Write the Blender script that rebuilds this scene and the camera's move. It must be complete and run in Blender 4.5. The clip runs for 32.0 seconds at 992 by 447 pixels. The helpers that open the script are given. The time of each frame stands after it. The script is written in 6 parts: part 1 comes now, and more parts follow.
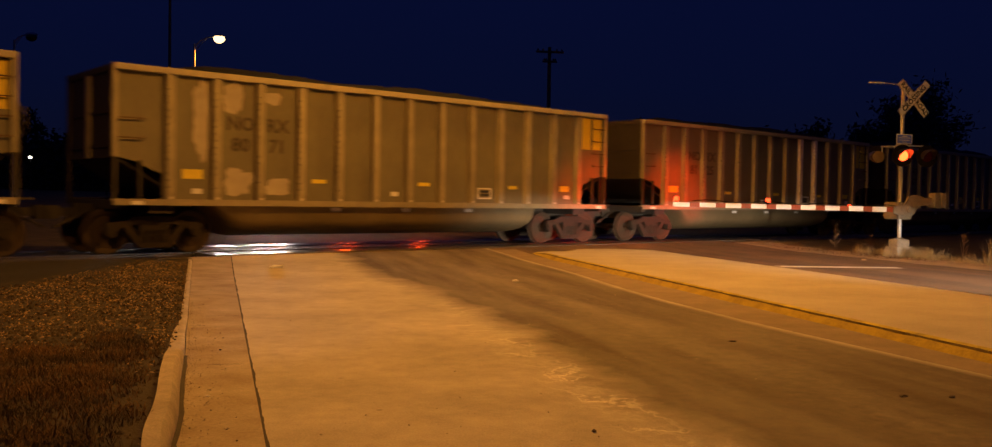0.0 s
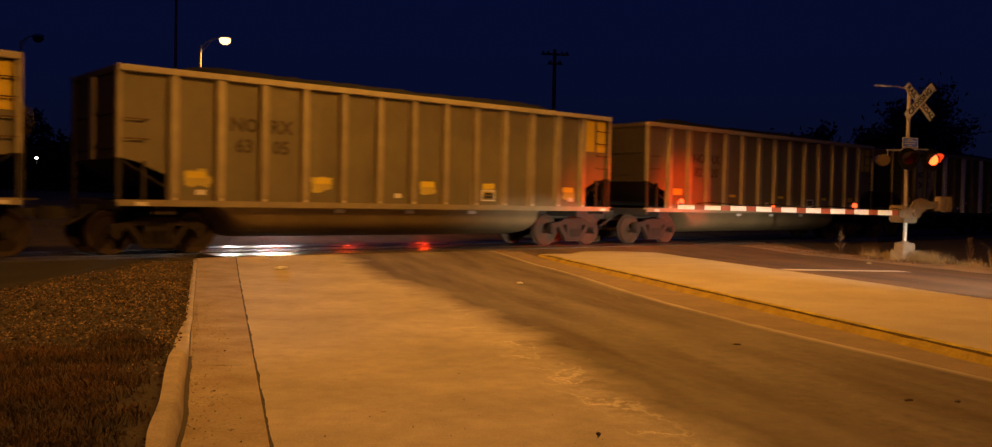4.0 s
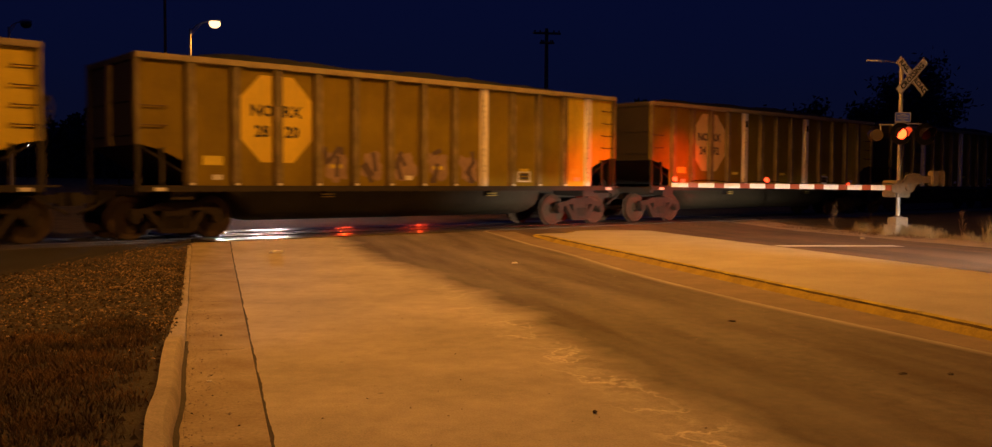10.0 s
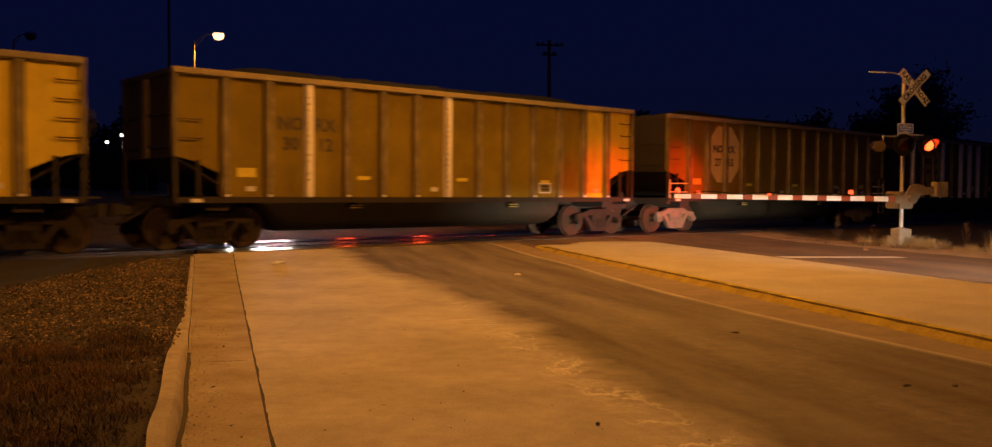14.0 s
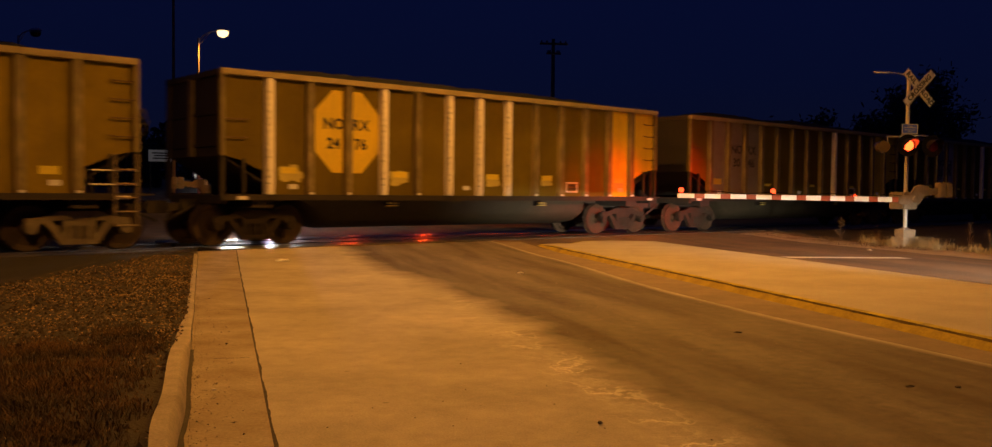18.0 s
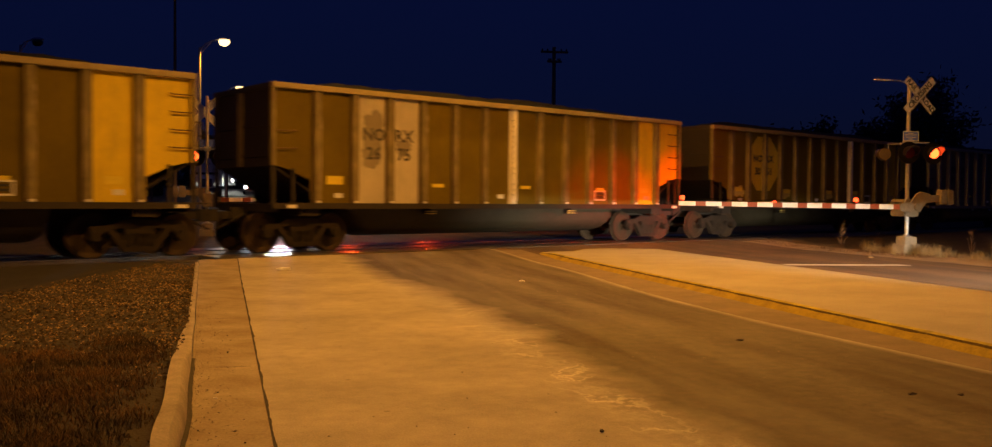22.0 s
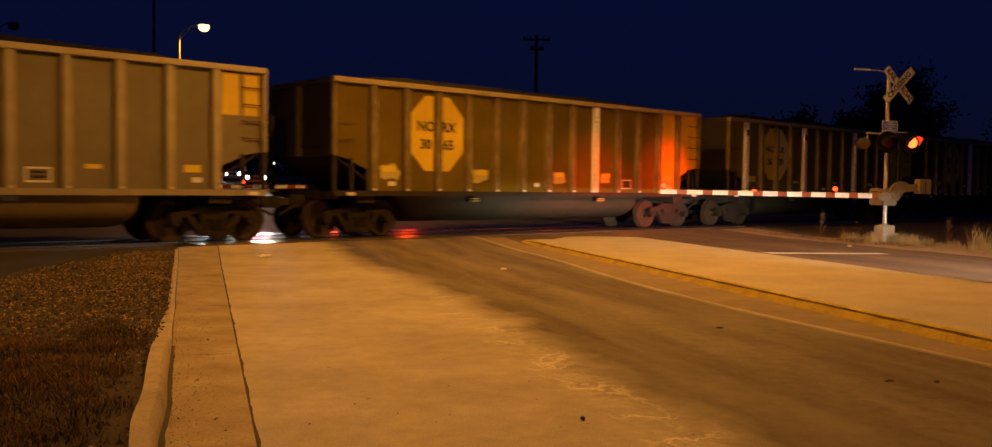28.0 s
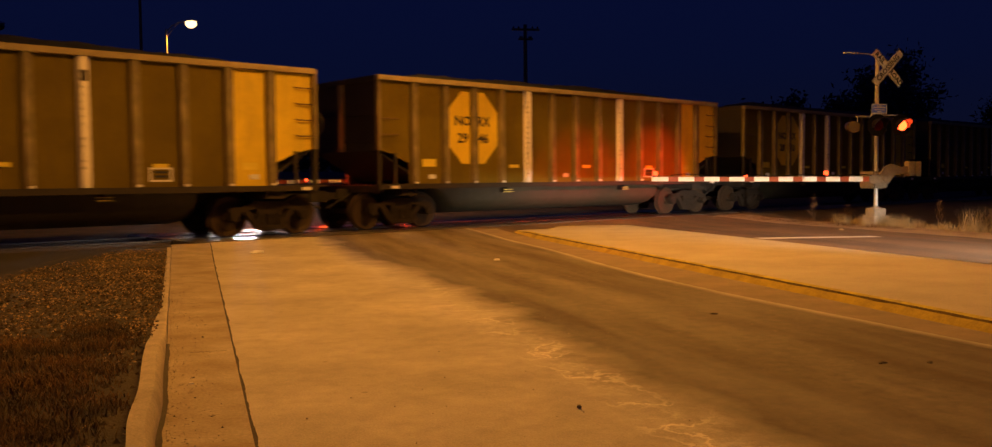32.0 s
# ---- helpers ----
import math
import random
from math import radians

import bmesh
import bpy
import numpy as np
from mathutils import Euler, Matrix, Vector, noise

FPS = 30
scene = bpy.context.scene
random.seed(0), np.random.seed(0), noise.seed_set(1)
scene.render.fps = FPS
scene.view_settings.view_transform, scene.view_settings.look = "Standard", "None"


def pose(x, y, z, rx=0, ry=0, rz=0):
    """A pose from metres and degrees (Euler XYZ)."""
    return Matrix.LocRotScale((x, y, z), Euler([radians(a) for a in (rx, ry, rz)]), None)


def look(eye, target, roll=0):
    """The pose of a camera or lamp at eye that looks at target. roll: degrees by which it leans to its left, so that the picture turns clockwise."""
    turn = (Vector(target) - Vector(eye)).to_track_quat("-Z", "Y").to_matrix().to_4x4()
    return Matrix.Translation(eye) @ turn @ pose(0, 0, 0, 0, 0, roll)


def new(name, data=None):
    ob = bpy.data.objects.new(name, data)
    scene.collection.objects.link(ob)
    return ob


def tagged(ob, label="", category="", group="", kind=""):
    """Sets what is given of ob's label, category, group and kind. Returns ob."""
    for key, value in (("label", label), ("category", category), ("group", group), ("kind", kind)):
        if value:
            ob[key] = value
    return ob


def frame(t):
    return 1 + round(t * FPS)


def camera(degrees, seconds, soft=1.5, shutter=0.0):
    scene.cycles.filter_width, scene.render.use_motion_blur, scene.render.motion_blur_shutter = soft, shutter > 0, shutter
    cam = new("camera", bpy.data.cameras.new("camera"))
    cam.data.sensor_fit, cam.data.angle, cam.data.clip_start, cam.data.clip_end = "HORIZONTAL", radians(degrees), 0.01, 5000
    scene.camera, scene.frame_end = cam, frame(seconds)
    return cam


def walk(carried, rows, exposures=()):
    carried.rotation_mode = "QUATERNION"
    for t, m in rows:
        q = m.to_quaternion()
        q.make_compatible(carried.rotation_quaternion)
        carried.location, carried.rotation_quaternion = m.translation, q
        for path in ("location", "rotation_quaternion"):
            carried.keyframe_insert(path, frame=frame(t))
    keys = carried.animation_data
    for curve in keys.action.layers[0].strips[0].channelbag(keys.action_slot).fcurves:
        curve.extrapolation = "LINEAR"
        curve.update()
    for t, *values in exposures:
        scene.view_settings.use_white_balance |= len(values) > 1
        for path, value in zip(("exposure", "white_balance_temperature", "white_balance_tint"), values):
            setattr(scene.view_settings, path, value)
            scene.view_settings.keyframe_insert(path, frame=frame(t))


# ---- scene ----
EYE = (0.0, 0.0, 1.38)
RAIL = 0.11                      # rail top over the road by the camera
CAM_DEG = 57.6
SECONDS = 32.0
cam = camera(CAM_DEG, SECONDS, soft=1.25, shutter=0.5)

# seconds, yaw, pitch, roll of the hand-held camera, which turns on the spot
PATH = [(0, -0.118, -1.538, -0.933), (0.5, -0.084, -1.505, -1.005), (1, -0.064, -1.538, -1.292), (1.5, -0.039, -1.626, -1.195), (2, 0.000, -1.690, -1.374), (2.5, 0.080, -1.800, -1.262), (4.5, 0.267, -1.336, -0.990), (5, 0.345, -1.336, -0.280), (5.5, 0.389, -1.525, -0.437), (6, 0.328, -1.788, -0.751), (6.5, 0.291, -2.045, -0.595), (7, 0.245, -2.201, -0.137), (7.5, 0.184, -2.374, -0.007), (8, 0.177, -2.529, -0.096), (8.5, 0.066, -2.623, -0.279), (9, -0.046, -2.696, -0.298), (9.5, -0.106, -2.673, -0.318), (10, -0.201, -2.641, -0.303), (10.5, -0.224, -2.669, -0.599), (11, -0.212, -2.680, -0.439), (11.5, -0.181, -2.651, -0.612), (12, -0.159, -2.683, -0.561), (12.5, -0.123, -2.616, -0.448), (13, -0.061, -2.417, -0.456), (13.5, 0.004, -2.090, -0.230), (15.5, -0.170, -1.807, -0.629), (16, -0.100, -1.913, -0.217), (16.5, 0.142, -1.913, -0.267), (17, 0.083, -1.795, -0.192), (17.5, 0.108, -1.808, -0.148), (18, 0.176, -2.017, -0.573), (18.5, 0.237, -2.072, -0.826), (19, 0.321, -2.015, -0.846), (19.5, 0.433, -1.897, -0.846), (20, 0.454, -1.835, -0.827), (20.5, 0.461, -1.801, -0.905), (21, 0.381, -1.672, -0.457), (21.5, 0.174, -1.546, -1.038), (22, 0.257, -1.509, -0.461), (22.5, 0.199, -1.536, -0.749), (23, 0.072, -1.461, -1.067), (23.5, -0.009, -1.403, -1.088), (24, -0.154, -1.275, -0.959), (24.5, -0.315, -1.219, -1.136), (25, -0.332, -1.330, -1.280), (25.5, -0.279, -1.527, -1.409), (26, -0.196, -1.813, -0.906), (26.5, -0.124, -2.079, -0.298), (28.5, -1.014, -2.360, -0.762), (29, -0.685, -2.483, -0.895), (29.5, -0.174, -2.494, -0.584), (30, -0.365, -2.726, -0.194), (30.5, -0.614, -2.799, -0.574), (31, -0.977, -2.732, -0.115), (31.5, -1.211, -2.691, 0.413), (32, -1.374, -2.846, 0.538)]


def aim(yaw, pitch, roll):
    return pose(*EYE, 0, 0, yaw) @ pose(0, 0, 0, 90 + pitch) @ pose(0, 0, 0, 0, 0, -roll)


# the camera's exposure and white balance drift a little: seconds, stops, tint
DRIFT = ((0, 0.0, 10), (2, -0.06, 10), (7, -0.08, 10), (9.5, -0.12, 13), (12, -0.20, 20), (13.5, -0.18, 18), (16, -0.08, 10), (18, -0.10, 8), (19.5, 0.02, 3), (21, 0.08, 3), (23, 0.09, 3), (24, 0.09, 5), (26, 0.04, 10), (28, 0.0, 8), (29, 0.02, 4), (30, 0.04, 10), (32, 0.07, 10))
walk(cam, [(t, aim(a, b, c)) for t, a, b, c in PATH], [(t, e, 6500, g) for t, e, g in DRIFT])

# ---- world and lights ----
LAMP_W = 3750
LAMP_VERGE_W = 1950
LAMP_RIGHT_W = 3130
HEAD_W = 6500
APPROACH_W = 19000
SODIUM = (1.0, 0.402, 0.046)
RED = (1.0, 0.048, 0.004)
WHITE = (1.0, 0.93, 0.84)
WARM = (1.0, 0.82, 0.62)


def make_world():
    w = bpy.data.worlds.new("night_sky")
    scene.world = w
    w.use_nodes = True
    nt = w.node_tree
    nt.nodes.clear()
    out = nt.nodes.new("ShaderNodeOutputWorld")
    bg = nt.nodes.new("ShaderNodeBackground")
    tc = nt.nodes.new("ShaderNodeTexCoord")
    sep = nt.nodes.new("ShaderNodeSeparateXYZ")
    ramp = nt.nodes.new("ShaderNodeValToRGB")
    e = ramp.color_ramp.elements
    e[0].position, e[0].color = 0.0, (0.0030, 0.0038, 0.0130, 1)
    e[1].position, e[1].color = 0.35, (0.0017, 0.0036, 0.0300, 1)
    mid = ramp.color_ramp.elements.new(0.12)
    mid.color = (0.0020, 0.0037, 0.0215, 1)
    nt.links.new(tc.outputs["Generated"], sep.inputs[0])
    nt.links.new(sep.outputs["Z"], ramp.inputs[0])
    nt.links.new(ramp.outputs[0], bg.inputs[0])
    bg.inputs[1].default_value = 1.0
    nt.links.new(bg.outputs[0], out.inputs[0])


make_world()


def spot(name, eye, target, watts, colour, angle=60, blend=0.6, size=0.12):
    l = bpy.data.lights.new(name, "SPOT")
    l.energy, l.color, l.spot_size, l.spot_blend, l.shadow_soft_size = watts, colour, radians(angle), blend, size
    ob = new(name, l)
    ob.matrix_world = look(eye, target)
    return ob


# ---- frames of the plan ----
ROAD_TURN = 15.3                 # the road runs ahead and to the left
TRACK_TURN = 40.5                # the track's own x axis, along the rails
TRACK_B = 20.245                 # from the eye to the track's centre line
ROAD = pose(0, 0, 0, 0, 0, ROAD_TURN)
TRACK = pose(0, 0, 0, 0, 0, TRACK_TURN)


def road_xy(u, v):
    p = ROAD @ Vector((u, v, 0))
    return p.x, p.y


def across_track(x, y):
    """How far a place lies from the eye, square to the rails."""
    return -x * math.sin(radians(TRACK_TURN)) + y * math.cos(radians(TRACK_TURN))


def smooth(a, b, x):
    x = min(1, max(0, (x - a) / (b - a)))
    return x * x * (3 - 2 * x)


def level(x, y):
    """Height of the paved surface: a low rise to the rails, and a rise beyond them."""
    b = across_track(x, y)
    return 0.085 * smooth(14.0, 18.3, b) + 0.45 * smooth(26, 42, b) + 0.95 * smooth(52, 82, b) + 1.2 * smooth(84, 122, b)


def road_v(u, b):
    """The place along the road at which its line u meets the line b beside the track."""
    x0, y0 = road_xy(u, 0)
    x1, y1 = road_xy(u, 1)
    b0, b1 = across_track(x0, y0), across_track(x1, y1)
    return (b - b0) / (b1 - b0)


# ---- materials ----
def node_mat(name, base, rough=0.7, metal=0.0, vary=0.25, scale=4.0, fine=60.0, bump=0.15, second=None, spec=0.5, per_object=0.0,
             coat=0.0, per_island=0.0):
    m = bpy.data.materials.new(name)
    m.use_nodes = True
    nt = m.node_tree
    n, l = nt.nodes, nt.links
    p = n["Principled BSDF"]
    p.inputs["Roughness"].default_value = rough
    p.inputs["Metallic"].default_value = metal
    p.inputs["Specular IOR Level"].default_value = spec
    p.inputs["Coat Weight"].default_value = coat
    tc = n.new("ShaderNodeTexCoord")
    big = n.new("ShaderNodeTexNoise")
    big.inputs["Scale"].default_value = scale
    big.inputs["Detail"].default_value = 6
    big.inputs["Roughness"].default_value = 0.65
    small = n.new("ShaderNodeTexNoise")
    small.inputs["Scale"].default_value = fine
    small.inputs["Detail"].default_value = 4
    l.new(tc.outputs["Object"], big.inputs["Vector"])
    l.new(tc.outputs["Object"], small.inputs["Vector"])
    r1 = n.new("ShaderNodeValToRGB")
    dark = second or [c * (1 - vary) for c in base]
    r1.color_ramp.elements[0].position, r1.color_ramp.elements[0].color = 0.32, (*dark, 1)
    r1.color_ramp.elements[1].position, r1.color_ramp.elements[1].color = 0.68, (*base, 1)
    l.new(big.outputs["Fac"], r1.inputs[0])
    r2 = n.new("ShaderNodeMapRange")
    r2.inputs["To Min"].default_value = 1 - vary * 0.9
    r2.inputs["To Max"].default_value = 1 + vary * 0.9
    l.new(small.outputs["Fac"], r2.inputs["Value"])
    mul = n.new("ShaderNodeVectorMath")
    mul.operation = "SCALE"
    l.new(r1.outputs[0], mul.inputs[0])
    l.new(r2.outputs[0], mul.inputs["Scale"])
    last = mul.outputs[0]
    for amount, node, socket in ((per_object, "ShaderNodeObjectInfo", "Random"), (per_island, "ShaderNodeNewGeometry", "Random Per Island")):
        if not amount:
            continue
        info = n.new(node)
        r3 = n.new("ShaderNodeMapRange")
        r3.inputs["To Min"].default_value = 1 - amount
        r3.inputs["To Max"].default_value = 1 + amount
        l.new(info.outputs[socket], r3.inputs["Value"])
        mul2 = n.new("ShaderNodeVectorMath")
        mul2.operation = "SCALE"
        l.new(last, mul2.inputs[0])
        l.new(r3.outputs[0], mul2.inputs["Scale"])
        last = mul2.outputs[0]
    l.new(last, p.inputs["Base Color"])
    if bump:
        b = n.new("ShaderNodeBump")
        b.inputs["Strength"].default_value = bump
        b.inputs["Distance"].default_value = 0.02
        l.new(small.outputs["Fac"], b.inputs["Height"])
        l.new(b.outputs[0], p.inputs["Normal"])
    return m


def glow_mat(name, colour, strength):
    m = bpy.data.materials.new(name)
    m.use_nodes = True
    p = m.node_tree.nodes["Principled BSDF"]
    p.inputs["Base Color"].default_value = (*[c * 0.12 for c in colour], 1)
    p.inputs["Emission Color"].default_value = (*colour, 1)
    p.inputs["Emission Strength"].default_value = strength
    return m


def streaked(m, strength=0.5, tint=(0.10, 0.07, 0.045), stretch=(3.0, 3.0, 0.35), lo=0.52, hi=0.75):
    """Lays rain and coal-dust streaks that run down a wall over a material."""
    nt = m.node_tree
    n, l = nt.nodes, nt.links
    p = n["Principled BSDF"]
    old = p.inputs["Base Color"].links[0].from_socket
    geo = n.new("ShaderNodeTexCoord")
    mp = n.new("ShaderNodeMapping")
    mp.inputs["Scale"].default_value = stretch
    l.new(geo.outputs["Object"], mp.inputs["Vector"])
    nz = n.new("ShaderNodeTexNoise")
    nz.inputs["Scale"].default_value = 2.2
    nz.inputs["Detail"].default_value = 7
    nz.inputs["Roughness"].default_value = 0.7
    l.new(mp.outputs[0], nz.inputs["Vector"])
    mr = n.new("ShaderNodeMapRange")
    mr.inputs["From Min"].default_value, mr.inputs["From Max"].default_value = lo, hi
    mr.inputs["To Max"].default_value = strength
    l.new(nz.outputs["Fac"], mr.inputs["Value"])
    mix = n.new("ShaderNodeMix")
    mix.data_type = "RGBA"
    l.new(mr.outputs[0], mix.inputs["Factor"])
    l.new(old, mix.inputs[6])
    mix.inputs[7].default_value = (*tint, 1)
    l.new(mix.outputs[2], p.inputs["Base Color"])
    return m


M = {}
M["concrete"] = node_mat("concrete", (0.40, 0.36, 0.31), 0.85, vary=0.22, scale=0.9, fine=45, bump=0.12)
M["kerb"] = node_mat("kerb_concrete", (0.37, 0.315, 0.25), 0.85, vary=0.4, scale=3.5, fine=60, bump=0.2)
M["joint"] = node_mat("joint_dirt_and_kerb_shade", (0.05, 0.04, 0.03), 0.95, vary=0.4, bump=0.2)
M["asphalt"] = node_mat("asphalt", (0.128, 0.070, 0.028), 0.85, vary=0.4, scale=0.8, fine=90, bump=0.2)
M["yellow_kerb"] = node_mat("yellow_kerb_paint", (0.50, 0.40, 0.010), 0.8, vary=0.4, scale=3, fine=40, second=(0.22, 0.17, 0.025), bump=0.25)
# face toned below the lip: its shade is in the colour
M["kerb_face"] = node_mat("worn_kerb_face_in_shade", (0.42, 0.30, 0.010), 0.85, vary=0.35, scale=3, fine=40, second=(0.24, 0.165, 0.012), bump=0.3)
M["kerb_lip_shade"] = node_mat("dark_line_under_kerb_lip", (0.15, 0.095, 0.020), 0.9, vary=0.5, scale=5, fine=50, second=(0.05, 0.03, 0.010), bump=0.4)
# car ends near black: their unlit look put into the paint; sills share it
M["end_shade"] = streaked(node_mat("shaded_car_end", (0.026, 0.018, 0.010), 0.75, vary=0.35, scale=1.6, fine=40, bump=0.06), 0.5, tint=(0.016, 0.012, 0.008))
M["white_line"] = node_mat("white_road_paint", (0.62, 0.60, 0.56), 0.7, vary=0.3, scale=3, fine=50)
M["dirt"] = node_mat("dirt", (0.085, 0.058, 0.030), 0.95, vary=0.6, scale=1.6, fine=38, second=(0.018, 0.014, 0.008), bump=0.6)
M["gravel"] = node_mat("gravel", (0.26, 0.185, 0.10), 0.9, vary=0.45, scale=6, fine=80, per_island=0.65, bump=0.3)
M["shoulder_dirt"] = node_mat("shoulder_dirt", (0.40, 0.295, 0.185), 0.95, vary=0.45, scale=1.6, fine=40, second=(0.22, 0.15, 0.09), bump=0.5)
M["brown_grass"] = node_mat("brown_grass", (0.15, 0.085, 0.035), 0.9, vary=0.4, scale=4, fine=30, bump=0)
M["dirt_crumb"] = node_mat("dirt_crumbs", (0.17, 0.115, 0.062), 0.95, vary=0.45, scale=6, fine=80, bump=0.3)
M["ballast"] = node_mat("ballast", (0.045, 0.039, 0.032), 0.9, vary=0.4, scale=5, fine=70, bump=0.4)
M["rail"] = node_mat("rail_steel", (0.62, 0.60, 0.57), 0.27, metal=1.0, vary=0.15, scale=3, fine=30, bump=0.02)
M["worn_edge"] = node_mat("worn_pale_paint_edge", (0.40, 0.315, 0.20), 0.7, vary=0.4, scale=9, fine=40, bump=0.1)
M["grab_rust"] = node_mat("rusty_grab_iron", (0.125, 0.068, 0.022), 0.8, vary=0.4, scale=6, fine=60)
M["panel"] = node_mat("crossing_panel_concrete", (0.095, 0.085, 0.075), 0.29, vary=0.3, scale=2, fine=40, bump=0.05)
M["panel_mid"] = node_mat("rubber_crossing_panel", (0.030, 0.027, 0.024), 0.50, vary=0.3, scale=2, fine=40, bump=0.12)
M["tie"] = node_mat("tie_wood", (0.06, 0.045, 0.035), 0.9, vary=0.3)
M["galv"] = node_mat("galvanised_steel", (0.46, 0.46, 0.47), 0.45, metal=0.55, vary=0.15, scale=5, fine=40, bump=0.03)
M["black"] = node_mat("black_paint", (0.006, 0.006, 0.007), 0.9, vary=0.3, spec=0.12, bump=0)
M["sign_white"] = node_mat("reflective_white", (0.60, 0.61, 0.62), 0.5, vary=0.08, bump=0.02)
M["arm_white"] = node_mat("arm_white", (0.86, 0.86, 0.85), 0.4, vary=0.06, bump=0.02)
M["arm_red"] = node_mat("arm_red", (0.32, 0.075, 0.028), 0.4, vary=0.1, bump=0.02)
M["sign_blue"] = node_mat("sign_blue", (0.10, 0.17, 0.75), 0.45, vary=0.1, bump=0.02)
M["letter"] = node_mat("letter_black", (0.02, 0.02, 0.02), 0.6, vary=0.2, bump=0)
M["lens_off"] = node_mat("dark_red_lens", (0.10, 0.006, 0.005), 0.2, vary=0.1, bump=0)
M["lens_on"] = glow_mat("lit_red_lens", (1.0, 0.062, 0.011), 9)
M["arm_lamp"] = glow_mat("lit_arm_lamp", (1.0, 0.050, 0.012), 5)
M["hood"] = node_mat("glossy_black_hood", (0.02, 0.012, 0.010), 0.30, vary=0.2, bump=0, spec=0.7)
M["sodium_lens"] = glow_mat("sodium_lens", (1.0, 0.64, 0.27), 3.2)
M["galv_dull"] = node_mat("dull_painted_steel", (0.24, 0.19, 0.13), 0.7, vary=0.3, scale=5, fine=40)
M["yard_lens"] = glow_mat("yard_lamp_glass", (1.0, 0.95, 0.85), 6)
# faint glow added so that the unlit lorry's headlamps show
M["faint_lens"] = glow_mat("unlit_headlamp_glow", (1.0, 0.95, 0.85), 0.35)
M["head_lens"] = glow_mat("headlight_lens", (1.0, 0.95, 0.88), 40)
M["amber_lens"] = glow_mat("amber_lens", (1.0, 0.35, 0.05), 5)
M["truck_white"] = node_mat("truck_white_paint", (0.72, 0.72, 0.70), 0.35, vary=0.12, bump=0.02, coat=0.3)
M["chrome"] = node_mat("chrome", (0.75, 0.75, 0.75), 0.12, metal=1.0, vary=0.05, bump=0)
M["glass_dark"] = node_mat("windscreen_glass", (0.012, 0.013, 0.015), 0.05, vary=0.05, bump=0, spec=0.8)
M["rubber"] = node_mat("rubber", (0.02, 0.02, 0.02), 0.85, vary=0.3)
M["wood_pole"] = node_mat("weathered_pole_wood", (0.20, 0.16, 0.12), 0.9, vary=0.4, scale=3, fine=30)
M["dry_grass"] = node_mat("dry_grass", (0.46, 0.36, 0.19), 0.9, vary=0.35, scale=8, fine=40, per_object=0.2, bump=0)
M["dark_grass"] = node_mat("dull_grass", (0.135, 0.068, 0.014), 0.9, vary=0.5, scale=1.1, fine=30, second=(0.010, 0.009, 0.006), bump=0, per_island=0.5)
M["housing"] = node_mat("dusty_lamp_housing", (0.070, 0.046, 0.026), 0.7, vary=0.3, scale=6, fine=40)
M["track_side_shade"] = node_mat("shaded_track_side", (0.014, 0.011, 0.008), 0.95, vary=0.5, scale=2.0, fine=30, second=(0.007, 0.006, 0.005), bump=0.6)
M["dark_housing"] = node_mat("dark_lamp_housing", (0.020, 0.015, 0.012), 0.7, vary=0.3, scale=6, fine=40)
M["gutter_worn"] = node_mat("worn_gutter_concrete", (0.35, 0.295, 0.225), 0.85, vary=0.35, scale=1.8, fine=40, second=(0.20, 0.15, 0.095), bump=0.25)
M["soil_clod"] = node_mat("soil_clods", (0.050, 0.034, 0.017), 0.95, vary=0.6, scale=7, fine=40, bump=0.3, per_island=0.6)
M["leaf_litter"] = node_mat("leaf_litter", (0.27, 0.175, 0.065), 0.9, vary=0.5, scale=9, fine=40, bump=0, per_island=0.75)
M["bark"] = node_mat("bark", (0.07, 0.055, 0.04), 0.9, vary=0.4, scale=8)
M["leaf"] = node_mat("dark_leaf", (0.035, 0.040, 0.020), 0.8, vary=0.4, scale=5, bump=0)
M["paper"] = node_mat("paper", (0.80, 0.79, 0.76), 0.8, vary=0.1, bump=0.1)
# train
M["alu"] = streaked(node_mat("dusty_aluminium", (0.188, 0.166, 0.103), 0.62, metal=0.25, vary=0.18, scale=1.4, fine=40, bump=0.05, per_object=0.05), 0.45, tint=(0.13, 0.10, 0.06))
M["alu_rib"] = streaked(node_mat("aluminium_post", (0.345, 0.30, 0.195), 0.55, metal=0.25, vary=0.25, scale=2.5, fine=40, bump=0.05, per_object=0.10), 0.45, tint=(0.28, 0.20, 0.13))
M["tan"] = streaked(node_mat("dusty_tan_paint", (0.252, 0.178, 0.0060), 0.72, spec=0.22, vary=0.30, scale=1.2, fine=40, bump=0.06, per_object=0.06), 0.45, tint=(0.14, 0.09, 0.03))
M["tan_dirty"] = streaked(node_mat("coal_dirty_tan_paint", (0.158, 0.113, 0.0045), 0.75, spec=0.2, vary=0.30, scale=1.2, fine=40, bump=0.06, per_object=0.08), 0.5, tint=(0.095, 0.065, 0.02))
M["tan_rib"] = streaked(node_mat("tan_post_paint", (0.245, 0.196, 0.068), 0.62, vary=0.5, scale=3.5, fine=30, bump=0.08, per_object=0.12), 0.7, tint=(0.135, 0.085, 0.035), stretch=(6, 6, 1.6), lo=0.47, hi=0.60)
M["white_rib"] = streaked(node_mat("pale_reflective_post", (0.86, 0.80, 0.74), 0.5, vary=0.15, scale=6, fine=30, bump=0.05), 0.45, tint=(0.30, 0.22, 0.12), stretch=(9, 9, 4), lo=0.56, hi=0.68)
M["chord"] = streaked(node_mat("top_chord_metal", (0.40, 0.355, 0.255), 0.6, metal=0.2, vary=0.2, scale=1.5, fine=40, bump=0.05), 0.3)
